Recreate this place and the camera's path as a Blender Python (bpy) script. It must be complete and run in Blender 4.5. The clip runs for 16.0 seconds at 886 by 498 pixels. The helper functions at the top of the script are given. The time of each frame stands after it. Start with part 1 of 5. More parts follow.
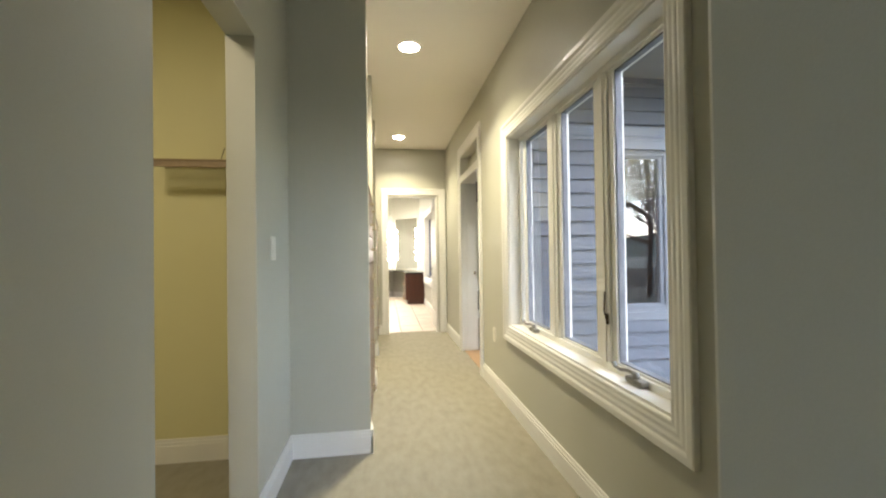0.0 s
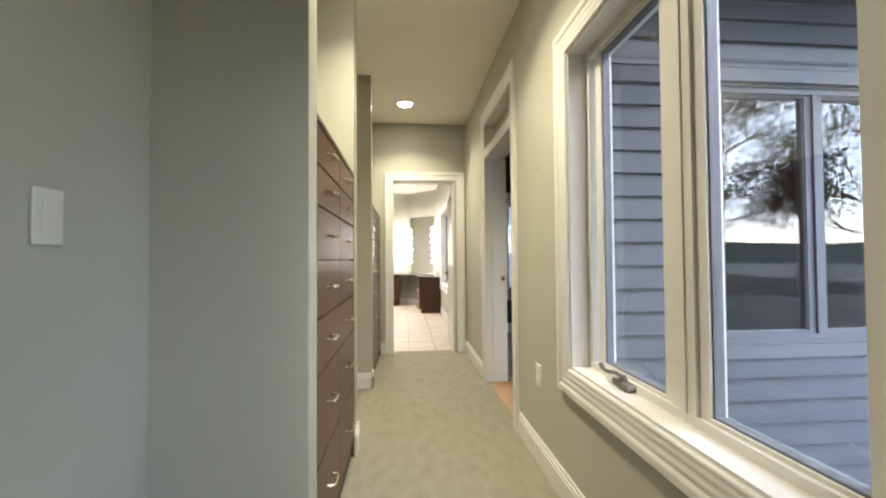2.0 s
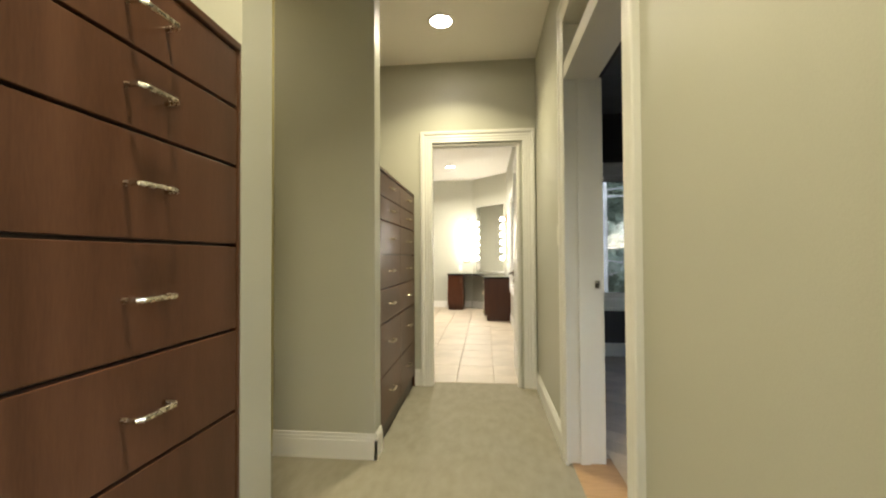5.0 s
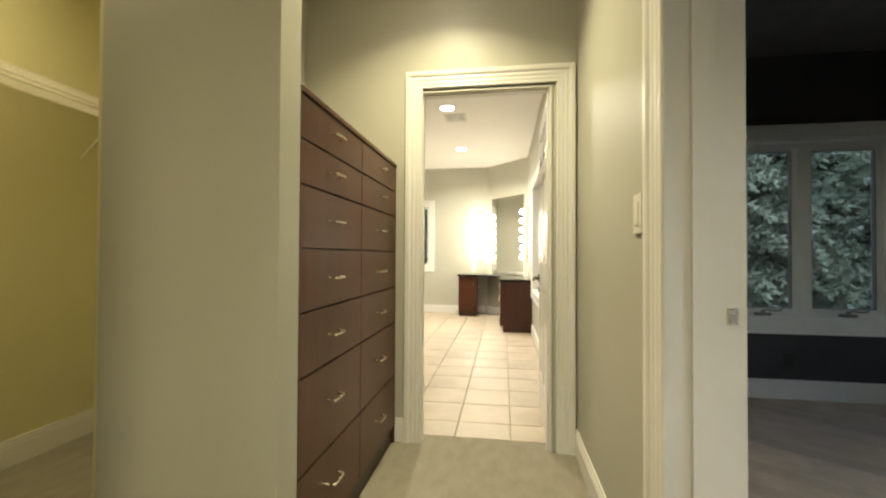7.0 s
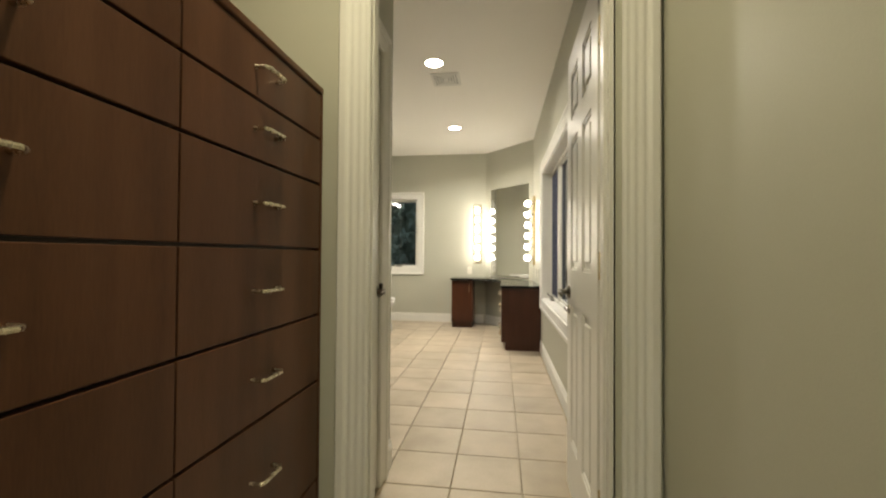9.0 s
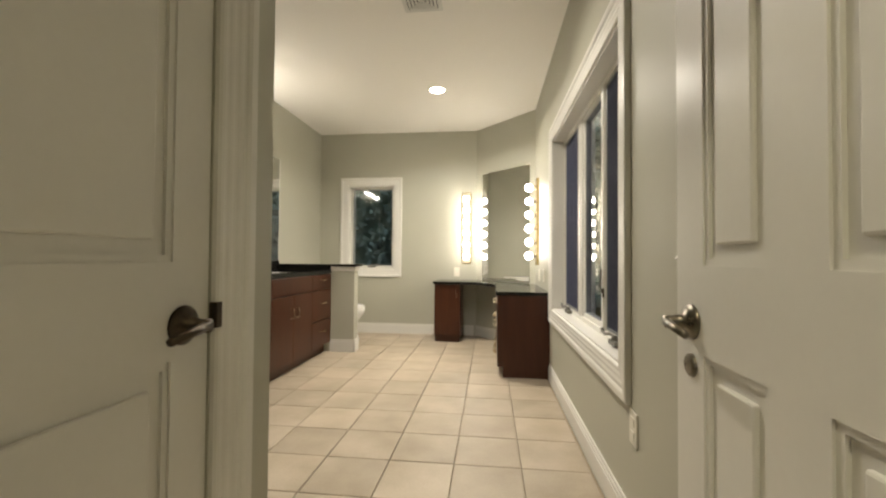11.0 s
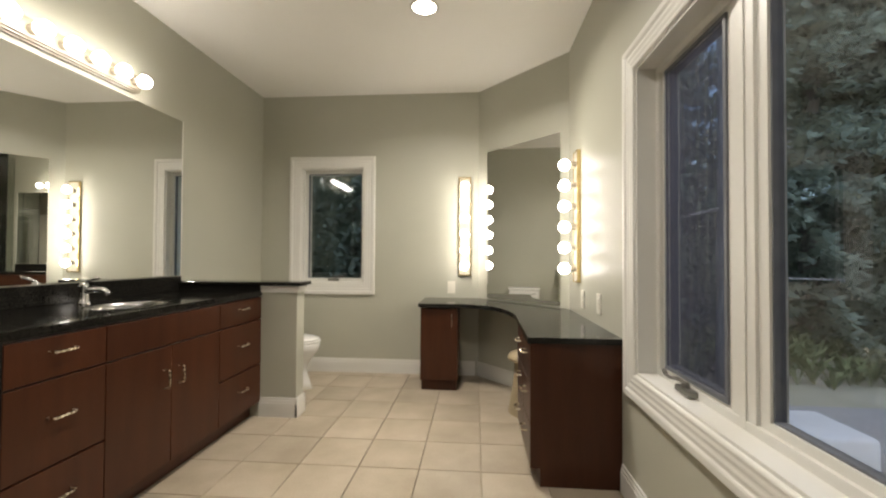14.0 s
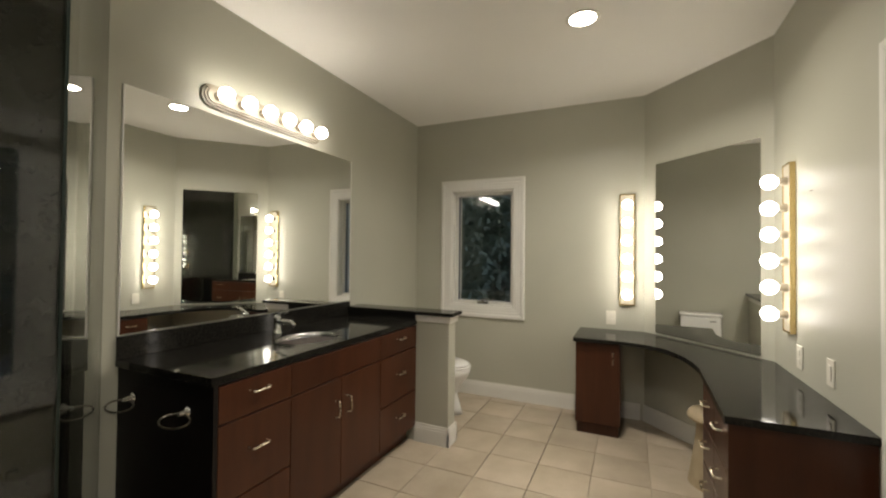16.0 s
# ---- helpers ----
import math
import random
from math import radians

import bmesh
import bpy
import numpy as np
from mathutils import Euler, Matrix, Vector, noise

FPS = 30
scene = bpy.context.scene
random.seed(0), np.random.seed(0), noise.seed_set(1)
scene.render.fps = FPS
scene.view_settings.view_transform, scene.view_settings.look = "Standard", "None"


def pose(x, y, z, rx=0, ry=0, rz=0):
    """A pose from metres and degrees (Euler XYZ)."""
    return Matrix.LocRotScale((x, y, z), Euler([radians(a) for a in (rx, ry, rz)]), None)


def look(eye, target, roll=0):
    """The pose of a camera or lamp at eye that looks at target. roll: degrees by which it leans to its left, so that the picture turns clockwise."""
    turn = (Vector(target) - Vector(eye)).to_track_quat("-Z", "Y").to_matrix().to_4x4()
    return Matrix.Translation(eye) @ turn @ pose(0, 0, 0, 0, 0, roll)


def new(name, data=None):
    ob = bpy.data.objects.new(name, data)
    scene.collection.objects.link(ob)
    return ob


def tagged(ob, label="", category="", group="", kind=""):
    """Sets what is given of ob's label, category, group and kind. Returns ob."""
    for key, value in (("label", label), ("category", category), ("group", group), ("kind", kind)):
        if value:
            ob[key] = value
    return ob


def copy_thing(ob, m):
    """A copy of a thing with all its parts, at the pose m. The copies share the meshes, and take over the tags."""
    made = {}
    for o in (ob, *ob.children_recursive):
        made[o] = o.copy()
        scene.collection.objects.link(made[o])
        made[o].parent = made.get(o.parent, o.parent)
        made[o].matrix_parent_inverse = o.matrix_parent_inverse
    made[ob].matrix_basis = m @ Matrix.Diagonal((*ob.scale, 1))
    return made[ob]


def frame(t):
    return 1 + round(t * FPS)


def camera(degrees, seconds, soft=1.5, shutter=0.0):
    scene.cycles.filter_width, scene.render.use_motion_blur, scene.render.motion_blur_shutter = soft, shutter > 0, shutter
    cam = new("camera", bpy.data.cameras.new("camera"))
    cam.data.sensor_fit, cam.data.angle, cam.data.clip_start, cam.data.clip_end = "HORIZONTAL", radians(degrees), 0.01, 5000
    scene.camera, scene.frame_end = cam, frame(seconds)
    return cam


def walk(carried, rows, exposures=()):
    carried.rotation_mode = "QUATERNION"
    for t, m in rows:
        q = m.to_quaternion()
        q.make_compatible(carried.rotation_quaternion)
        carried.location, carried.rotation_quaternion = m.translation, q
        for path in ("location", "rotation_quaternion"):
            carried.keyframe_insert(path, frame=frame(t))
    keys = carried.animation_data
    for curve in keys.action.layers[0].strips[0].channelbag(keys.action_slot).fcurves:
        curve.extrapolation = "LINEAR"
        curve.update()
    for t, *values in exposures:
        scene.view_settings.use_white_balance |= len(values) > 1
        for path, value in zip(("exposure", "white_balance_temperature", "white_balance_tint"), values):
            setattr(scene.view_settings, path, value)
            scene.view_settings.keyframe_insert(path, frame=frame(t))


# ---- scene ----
cam = camera(94.3, 16.0, soft=2.2)
PATH = [
    (0, (0.265, -0.116, 1.171), (0.548, 1.863, 1.193), -0.8),
    (0.5, (0.27, 0.201, 1.151), (0.561, 2.18, 1.178), -0.7),
    (1, (0.303, 0.518, 1.144), (0.603, 2.495, 1.175), -0.8),
    (1.5, (0.387, 0.81, 1.144), (0.673, 2.79, 1.173), -0.8),
    (2, (0.463, 1.093, 1.115), (0.647, 3.084, 1.161), -0.4),
    (2.5, (0.559, 1.346, 1.112), (0.652, 3.343, 1.151), -0.5),
    (3, (0.644, 1.563, 1.101), (0.644, 3.562, 1.142), -0.1),
    (3.5, (0.671, 1.784, 1.082), (0.557, 3.781, 1.12), -0.1),
    (4, (0.695, 2.007, 1.067), (0.534, 4.001, 1.103), -0.3),
    (4.2, (0.718, 2.103, 1.077), (0.55, 4.096, 1.114), -0.4),
    (6.5, (0.782, 3.399, 1.082), (0.504, 5.38, 1.116), 0.4),
    (7, (0.788, 3.649, 1.078), (0.498, 5.628, 1.108), 0.3),
    (7.5, (0.807, 3.899, 1.067), (0.521, 5.879, 1.098), 0.3),
    (8, (0.786, 4.161, 1.068), (0.502, 6.141, 1.096), 0.6),
    (8.5, (0.739, 4.439, 1.073), (0.458, 6.419, 1.104), 0.4),
    (9, (0.73, 4.738, 1.08), (0.454, 6.718, 1.111), 0.4),
    (11.5, (0.668, 6.177, 1.025), (0.46, 8.165, 1.068), 0.3),
    (12, (0.66, 6.441, 1.032), (0.47, 8.432, 1.073), 0.2),
    (12.5, (0.62, 6.693, 1.045), (0.443, 8.685, 1.081), 0.3),
    (13, (0.583, 6.955, 1.068), (0.41, 8.947, 1.097), 0.2),
    (13.5, (0.558, 7.207, 1.091), (0.393, 9.2, 1.127), 0.4),
    (14, (0.471, 7.422, 1.137), (0.313, 9.415, 1.173), 0.3),
    (14.5, (0.402, 7.554, 1.209), (0.193, 9.543, 1.25), 0.2),
    (15, (0.356, 7.592, 1.28), (-0.077, 9.544, 1.314), 0.3),
    (15.5, (0.357, 7.589, 1.327), (-0.309, 9.475, 1.369), 0.4),
    (16, (0.392, 7.546, 1.356), (-0.438, 9.366, 1.39), 0.6),
]
EXPOSURES = [(0.0, 3.1, 6400, 13), (0.6, 2.95, 6400, 14), (1.2, 2.8, 6150, 16), (1.8, 2.68, 6200, 16), (3.0, 2.46, 6400, 14), (4.0, 2.45, 6450, 10), (6.5, 2.65, 7050, 8), (7.5, 2.35, 7000, 7),
             (8.5, 1.9, 6850, 8), (9.2, 1.8, 6800, 9), (11.5, 1.75, 6700, 11), (12.5, 1.63, 6600, 11), (14.0, 1.40, 6500, 12), (16.0, 1.04, 6600, 11)]
walk(cam, [(t, look(eye, target, roll)) for t, eye, target, roll in PATH], EXPOSURES)

# ---- world and light ----
world = bpy.data.worlds.new("world")
scene.world = world
world.use_nodes = True
_wn = world.node_tree
_sky = _wn.nodes.new("ShaderNodeTexSky")
_sky.sky_type = "NISHITA"
_sky.sun_disc = False
_sky.sun_elevation = radians(38)
_sky.sun_rotation = radians(150)
_sky.air_density, _sky.dust_density, _sky.ozone_density = 1.0, 1.0, 2.6
_bg = _wn.nodes["Background"]
_bg.inputs["Strength"].default_value = 0.15
_wn.links.new(_sky.outputs["Color"], _bg.inputs["Color"])
sun = new("sun", bpy.data.lights.new("sun", "SUN"))
sun.data.energy, sun.data.angle, sun.data.color = 1.5, radians(110), (0.83, 0.91, 1.0)
sun.matrix_world = look((6, -14, 12), (0, 0, 0))
CAN_POWER, BATH_POWER, BULB_GLOW, CLOSET_POWER = 4.6, 10.5, 11.0, 3.8
WARM, NEUTRAL = (0.985, 0.90, 0.615), (1.0, 0.94, 0.84)


# ---- materials ----
def rgba(c):
    return (c[0], c[1], c[2], 1.0)


def surface(name, c1, c2, scale=6.0, rough=0.6, rough2=None, bump=0.0, bump_scale=200.0, metal=0.0, stretch=(1, 1, 1), random_tint=0.0, coat=0.0, spec=0.5):
    """A surface with broad tonal drift, fine grain and relief, in metres."""
    m = bpy.data.materials.new(name)
    m.use_nodes = True
    nt = m.node_tree
    b = nt.nodes["Principled BSDF"]
    co = nt.nodes.new("ShaderNodeTexCoord")
    mp = nt.nodes.new("ShaderNodeMapping")
    mp.inputs["Scale"].default_value = stretch
    nt.links.new(co.outputs["Object"], mp.inputs["Vector"])
    if random_tint:
        place = nt.nodes.new("ShaderNodeObjectInfo")
        shift = nt.nodes.new("ShaderNodeVectorMath")
        shift.operation = "MULTIPLY_ADD"
        shift.inputs[1].default_value = (1.7, 1.7, 1.7)
        nt.links.new(place.outputs["Location"], shift.inputs[0])
        nt.links.new(co.outputs["Object"], shift.inputs[2])
        nt.links.new(shift.outputs["Vector"], mp.inputs["Vector"])
    n1 = nt.nodes.new("ShaderNodeTexNoise")
    n1.inputs["Scale"].default_value, n1.inputs["Detail"].default_value = scale, 6.0
    nt.links.new(mp.outputs["Vector"], n1.inputs["Vector"])
    n2 = nt.nodes.new("ShaderNodeTexNoise")
    n2.inputs["Scale"].default_value, n2.inputs["Detail"].default_value = bump_scale, 3.0
    nt.links.new(mp.outputs["Vector"], n2.inputs["Vector"])
    add = nt.nodes.new("ShaderNodeMath")
    add.operation = "MULTIPLY_ADD"
    add.inputs[1].default_value = 0.35
    nt.links.new(n2.outputs["Fac"], add.inputs[0])
    nt.links.new(n1.outputs["Fac"], add.inputs[2])
    ramp = nt.nodes.new("ShaderNodeValToRGB")
    ramp.color_ramp.elements[0].position, ramp.color_ramp.elements[1].position = 0.45, 0.9
    ramp.color_ramp.elements[0].color, ramp.color_ramp.elements[1].color = rgba(c1), rgba(c2)
    nt.links.new(add.outputs[0], ramp.inputs["Fac"])
    colour = ramp.outputs["Color"]
    if random_tint:
        oi = nt.nodes.new("ShaderNodeObjectInfo")
        mr = nt.nodes.new("ShaderNodeMapRange")
        mr.inputs["To Min"].default_value, mr.inputs["To Max"].default_value = 1 - random_tint, 1 + random_tint
        nt.links.new(oi.outputs["Random"], mr.inputs["Value"])
        hsv = nt.nodes.new("ShaderNodeHueSaturation")
        nt.links.new(mr.outputs["Result"], hsv.inputs["Value"])
        nt.links.new(colour, hsv.inputs["Color"])
        colour = hsv.outputs["Color"]
    nt.links.new(colour, b.inputs["Base Color"])
    rr = nt.nodes.new("ShaderNodeMapRange")
    rr.inputs["To Min"].default_value, rr.inputs["To Max"].default_value = rough, rough if rough2 is None else rough2
    nt.links.new(n1.outputs["Fac"], rr.inputs["Value"])
    nt.links.new(rr.outputs["Result"], b.inputs["Roughness"])
    b.inputs["Metallic"].default_value = metal
    b.inputs["Coat Weight"].default_value = coat
    b.inputs["Specular IOR Level"].default_value = spec
    if bump:
        bp = nt.nodes.new("ShaderNodeBump")
        bp.inputs["Strength"].default_value, bp.inputs["Distance"].default_value = bump, 0.004
        nt.links.new(n2.outputs["Fac"], bp.inputs["Height"])
        nt.links.new(bp.outputs["Normal"], b.inputs["Normal"])
    return m


def glow(name, colour, strength):
    m = bpy.data.materials.new(name)
    m.use_nodes = True
    nt = m.node_tree
    nt.nodes.remove(nt.nodes["Principled BSDF"])
    e = nt.nodes.new("ShaderNodeEmission")
    e.inputs["Color"].default_value, e.inputs["Strength"].default_value = rgba(colour), strength
    nt.links.new(e.outputs["Emission"], nt.nodes["Material Output"].inputs["Surface"])
    return m


def clear_glass(name, tint, ior=1.5):
    """A thin pane: clear, with gloss by Fresnel."""
    m = bpy.data.materials.new(name)
    m.use_nodes = True
    nt = m.node_tree
    nt.nodes.remove(nt.nodes["Principled BSDF"])
    t = nt.nodes.new("ShaderNodeBsdfTransparent")
    t.inputs["Color"].default_value = rgba(tint)
    g = nt.nodes.new("ShaderNodeBsdfGlossy")
    g.inputs["Roughness"].default_value = 0.0
    lw = nt.nodes.new("ShaderNodeLayerWeight")
    lw.inputs["Blend"].default_value = 0.5
    pw = nt.nodes.new("ShaderNodeMath")
    pw.operation = "POWER"
    pw.inputs[1].default_value = 5.0
    nt.links.new(lw.outputs["Facing"], pw.inputs[0])
    f = nt.nodes.new("ShaderNodeMath")
    f.operation = "MULTIPLY_ADD"
    r0 = ((ior - 1) / (ior + 1)) ** 2
    f.inputs[1].default_value, f.inputs[2].default_value = 1 - r0, r0
    nt.links.new(pw.outputs[0], f.inputs[0])
    mx = nt.nodes.new("ShaderNodeMixShader")
    nt.links.new(f.outputs[0], mx.inputs["Fac"])
    nt.links.new(t.outputs["BSDF"], mx.inputs[1])
    nt.links.new(g.outputs["BSDF"], mx.inputs[2])
    nt.links.new(mx.outputs["Shader"], nt.nodes["Material Output"].inputs["Surface"])
    return m


SAGE = surface("sage_wall_paint", (0.420, 0.413, 0.336), (0.460, 0.452, 0.370), 1.2, 0.42, 0.5, 0.06, 260)
CREAM = surface("cream_closet_paint", (0.57, 0.53, 0.29), (0.61, 0.57, 0.32), 1.2, 0.6, 0.65, 0.06, 260)
CEIL = surface("white_ceiling_paint", (0.87, 0.84, 0.78), (0.90, 0.87, 0.81), 1.0, 0.8, 0.85, 0.08, 220)
TRIM = surface("white_trim_enamel", (0.69, 0.675, 0.625), (0.73, 0.715, 0.665), 3.0, 0.28, 0.36, 0.03, 60)
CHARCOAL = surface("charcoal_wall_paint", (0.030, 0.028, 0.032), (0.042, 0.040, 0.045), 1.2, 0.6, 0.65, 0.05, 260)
CARPET = surface("beige_cut_carpet", (0.246, 0.224, 0.174), (0.305, 0.279, 0.222), 18.0, 0.95, 1.0, 0.7, 420, spec=0.1, stretch=(1.0, 0.45, 1.0))
WALNUT = surface("walnut_stained_veneer", (0.044, 0.0136, 0.0058), (0.066, 0.0212, 0.0090), 5.0, 0.28, 0.32, 0.02, 90, stretch=(3, 3, 0.35), random_tint=0.12, spec=0.3)
BROWN = surface("brown_stained_veneer", (0.062, 0.0255, 0.0125), (0.106, 0.0465, 0.0240), 5.0, 0.28, 0.40, 0.04, 90, stretch=(3, 3, 0.35), random_tint=0.10, spec=0.25)
DARKGAP = surface("dark_cabinet_edge", (0.018, 0.010, 0.007), (0.030, 0.016, 0.011), 6.0, 0.4)
GRANITE = surface("black_speckled_granite", (0.003, 0.003, 0.003), (0.026, 0.024, 0.020), 110.0, 0.05, 0.10, 0.0, 400, spec=0.17)
NICKEL = surface("brushed_nickel", (0.66, 0.59, 0.46), (0.74, 0.67, 0.53), 60.0, 0.22, 0.32, 0.02, 300, metal=1.0)
CHROME = surface("polished_chrome", (0.75, 0.75, 0.75), (0.8, 0.8, 0.8), 20.0, 0.06, 0.1, metal=1.0)
STEEL = surface("satin_stainless", (0.36, 0.355, 0.345), (0.44, 0.435, 0.425), 30.0, 0.20, 0.28, metal=1.0)
BRASS = surface("polished_brass", (0.62, 0.47, 0.22), (0.70, 0.54, 0.27), 40.0, 0.22, 0.3, metal=1.0)
BRONZE = surface("dark_bronze_metal", (0.05, 0.04, 0.03), (0.09, 0.07, 0.05), 40.0, 0.3, 0.4, metal=1.0)
ANTIQUE = surface("antique_nickel", (0.16, 0.14, 0.11), (0.22, 0.20, 0.16), 40.0, 0.25, 0.32, metal=1.0)
PEWTER = surface("dull_pewter_metal", (0.20, 0.19, 0.17), (0.27, 0.26, 0.23), 40.0, 0.35, 0.45, metal=0.8)
TILE = surface("cream_ceramic_tile", (0.335, 0.275, 0.195), (0.475, 0.405, 0.310), 3.6, 0.42, 0.50, 0.02, 120, random_tint=0.08)
GROUT = surface("beige_grout", (0.34, 0.285, 0.205), (0.40, 0.345, 0.255), 30.0, 0.9, 1.0, 0.5, 300)
SHOWER = surface("dark_shower_stone", (0.008, 0.008, 0.0075), (0.020, 0.020, 0.018), 5.0, 0.14, 0.24, 0.05, 80)
OAK = surface("oak_flooring", (0.34, 0.20, 0.10), (0.48, 0.30, 0.16), 8.0, 0.35, 0.45, 0.05, 120, stretch=(1, 8, 1))
PLANK = surface("grey_brown_wood_flooring", (0.50, 0.41, 0.32), (0.66, 0.56, 0.45), 6.0, 0.35, 0.5, 0.05, 140, random_tint=0.18)
PORCELAIN = surface("white_porcelain", (0.76, 0.75, 0.72), (0.80, 0.79, 0.76), 3.0, 0.08, 0.12)
PLASTIC = surface("ivory_switch_plastic", (0.70, 0.67, 0.58), (0.74, 0.71, 0.62), 8.0, 0.3, 0.35)
BLACKPLASTIC = surface("black_plastic", (0.015, 0.015, 0.015), (0.022, 0.022, 0.022), 8.0, 0.4)
RUBBER = surface("dark_window_gasket", (0.12, 0.125, 0.14), (0.16, 0.165, 0.18), 20.0, 0.4)
BEIGE = surface("beige_lamp_enamel", (0.22, 0.19, 0.135), (0.26, 0.225, 0.165), 20.0, 0.3, 0.4)
WIRE = surface("white_coated_wire", (0.72, 0.68, 0.55), (0.76, 0.72, 0.6), 10.0, 0.4)
TANWIRE = surface("tan_coated_wire", (0.27, 0.19, 0.11), (0.33, 0.24, 0.145), 30.0, 0.5)
SIDING = surface("blue_grey_lap_siding", (0.058, 0.067, 0.089), (0.074, 0.085, 0.107), 3.0, 0.6, 0.7, 0.15, 90, stretch=(1, 1, 5))
EXTRIM = surface("pale_grey_exterior_trim", (0.105, 0.115, 0.135), (0.125, 0.136, 0.156), 3.0, 0.5, 0.6)
SOFFIT = surface("grey_eave_boards", (0.10, 0.10, 0.11), (0.14, 0.14, 0.15), 4.0, 0.7, 0.8)
ROOF = surface("dark_roof_shingles", (0.05, 0.05, 0.055), (0.09, 0.09, 0.095), 20.0, 0.9, 0.95, 0.4, 120)
GRASS = surface("leaf_littered_ground", (0.14, 0.15, 0.09), (0.34, 0.32, 0.26), 0.5, 0.95, 1.0, 0.8, 60)
GRAVEL = surface("grey_gravel", (0.17, 0.17, 0.178), (0.30, 0.30, 0.31), 40.0, 0.95, 1.0, 1.0, 120)
CONCRETE = surface("pale_concrete", (0.46, 0.47, 0.48), (0.56, 0.57, 0.58), 4.0, 0.8, 0.9, 0.3, 150)
BARK = surface("grey_brown_bark", (0.06, 0.05, 0.04), (0.14, 0.12, 0.10), 12.0, 0.9, 1.0, 0.9, 40, stretch=(1, 1, 0.2))
PALEBARK = surface("pale_grey_bark", (0.16, 0.155, 0.15), (0.36, 0.35, 0.34), 9.0, 0.9, 1.0, 0.9, 40, stretch=(1, 1, 0.2))
NEEDLE = surface("conifer_needles", (0.105, 0.132, 0.098), (0.185, 0.215, 0.165), 3.0, 0.95, 1.0, spec=0.05)
LEAF = surface("dull_oak_leaves", (0.09, 0.085, 0.05), (0.17, 0.15, 0.09), 2.0, 0.6, 0.7)
TANFABRIC = surface("tan_stool_skirt", (0.34, 0.27, 0.17), (0.42, 0.34, 0.22), 15.0, 0.9, 0.95, 0.4, 200)
MIRROR = surface("mirror_silver", (0.91, 0.92, 0.90), (0.91, 0.92, 0.90), 1.0, 0.0, 0.0, metal=1.0)
WINDOWGLASS = clear_glass("window_glass", (0.95, 0.96, 0.96), 1.75)
YARDGLASS = clear_glass("reflective_yard_glass", (0.90, 0.92, 0.93), 1.78)
SHOWERGLASS = clear_glass("greenish_shower_glass", (0.90, 0.915, 0.895), 1.6)
INSECT = surface("blue_grey_screen_thread", (0.070, 0.074, 0.112), (0.090, 0.095, 0.135), 40.0, 0.7, spec=0.2)
BULB = glow("lit_globe_bulb", (1.0, 0.94, 0.84), BULB_GLOW)
CANGLOW = glow("lit_can_lens", (1.0, 0.90, 0.74), 14.0)


# ---- building helpers ----
def part(name, bm, material, parent=None, label="", smooth=False):
    me = bpy.data.meshes.new(name)
    bm.normal_update()
    bm.to_mesh(me)
    bm.free()
    me.materials.append(material)
    if smooth:
        for p in me.polygons:
            p.use_smooth = True
    ob = new(name, me)
    if parent is not None:
        ob.parent = parent
        ob.matrix_parent_inverse = Matrix.Identity(4)
    if label:
        tagged(ob, label)
    return ob


def structure(ob, label, category):
    return tagged(ob, label, category, kind="structure")


def thing(name, label, category, group="", at=None):
    ob = new(name)
    ob.empty_display_size = 0.1
    if at is not None:
        ob.matrix_world = at
    return tagged(ob, label, category, group)


I4 = Matrix.Identity(4)


def box(bm, x0, x1, y0, y1, z0, z1, m=I4, bevel=0.0):
    vs = [bm.verts.new(m @ Vector((x, y, z))) for x in (x0, x1) for y in (y0, y1) for z in (z0, z1)]
    fs = [(0, 1, 3, 2), (4, 6, 7, 5), (0, 4, 5, 1), (2, 3, 7, 6), (0, 2, 6, 4), (1, 5, 7, 3)]
    faces = [bm.faces.new([vs[i] for i in f]) for f in fs]
    if bevel:
        edges = list({e for f in faces for e in f.edges})
        bmesh.ops.bevel(bm, geom=edges, offset=bevel, segments=2, affect="EDGES", profile=0.5)
    return bm


def one_box(x0, x1, y0, y1, z0, z1, m=I4, bevel=0.0):
    return box(bmesh.new(), x0, x1, y0, y1, z0, z1, m, bevel)


def prism(bm, pts, z0, z1, m=I4):
    """An upright prism over a plan outline (counter-clockwise)."""
    a = [bm.verts.new(m @ Vector((x, y, z0))) for x, y in pts]
    b = [bm.verts.new(m @ Vector((x, y, z1))) for x, y in pts]
    n = len(pts)
    bm.faces.new(list(reversed(a)))
    bm.faces.new(b)
    for i in range(n):
        j = (i + 1) % n
        bm.faces.new([a[i], a[j], b[j], b[i]])
    return bm


def ring(bm, u0, u1, w0, w1, wide, v0, v1, m=I4, bottom=True):
    """A mitred frame in the u-w plane, from depth v0 to v1; without bottom its legs stand on w0."""
    wi = w0 + wide if bottom else w0
    outer = [(u0, w0), (u1, w0), (u1, w1), (u0, w1)]
    inner = [(u0 + wide, wi), (u1 - wide, wi), (u1 - wide, w1 - wide), (u0 + wide, w1 - wide)]
    sides = [0, 1, 2, 3] if bottom else [1, 2, 3]
    for i in sides:
        j = (i + 1) % 4
        quad = [outer[i], outer[j], inner[j], inner[i]]
        a = [bm.verts.new(m @ Vector((u, v0, w))) for u, w in quad]
        b = [bm.verts.new(m @ Vector((u, v1, w))) for u, w in quad]
        bm.faces.new(a)
        bm.faces.new(list(reversed(b)))
        for k in range(4):
            l = (k + 1) % 4
            bm.faces.new([a[l], a[k], b[k], b[l]])
    bmesh.ops.recalc_face_normals(bm, faces=bm.faces)
    return bm


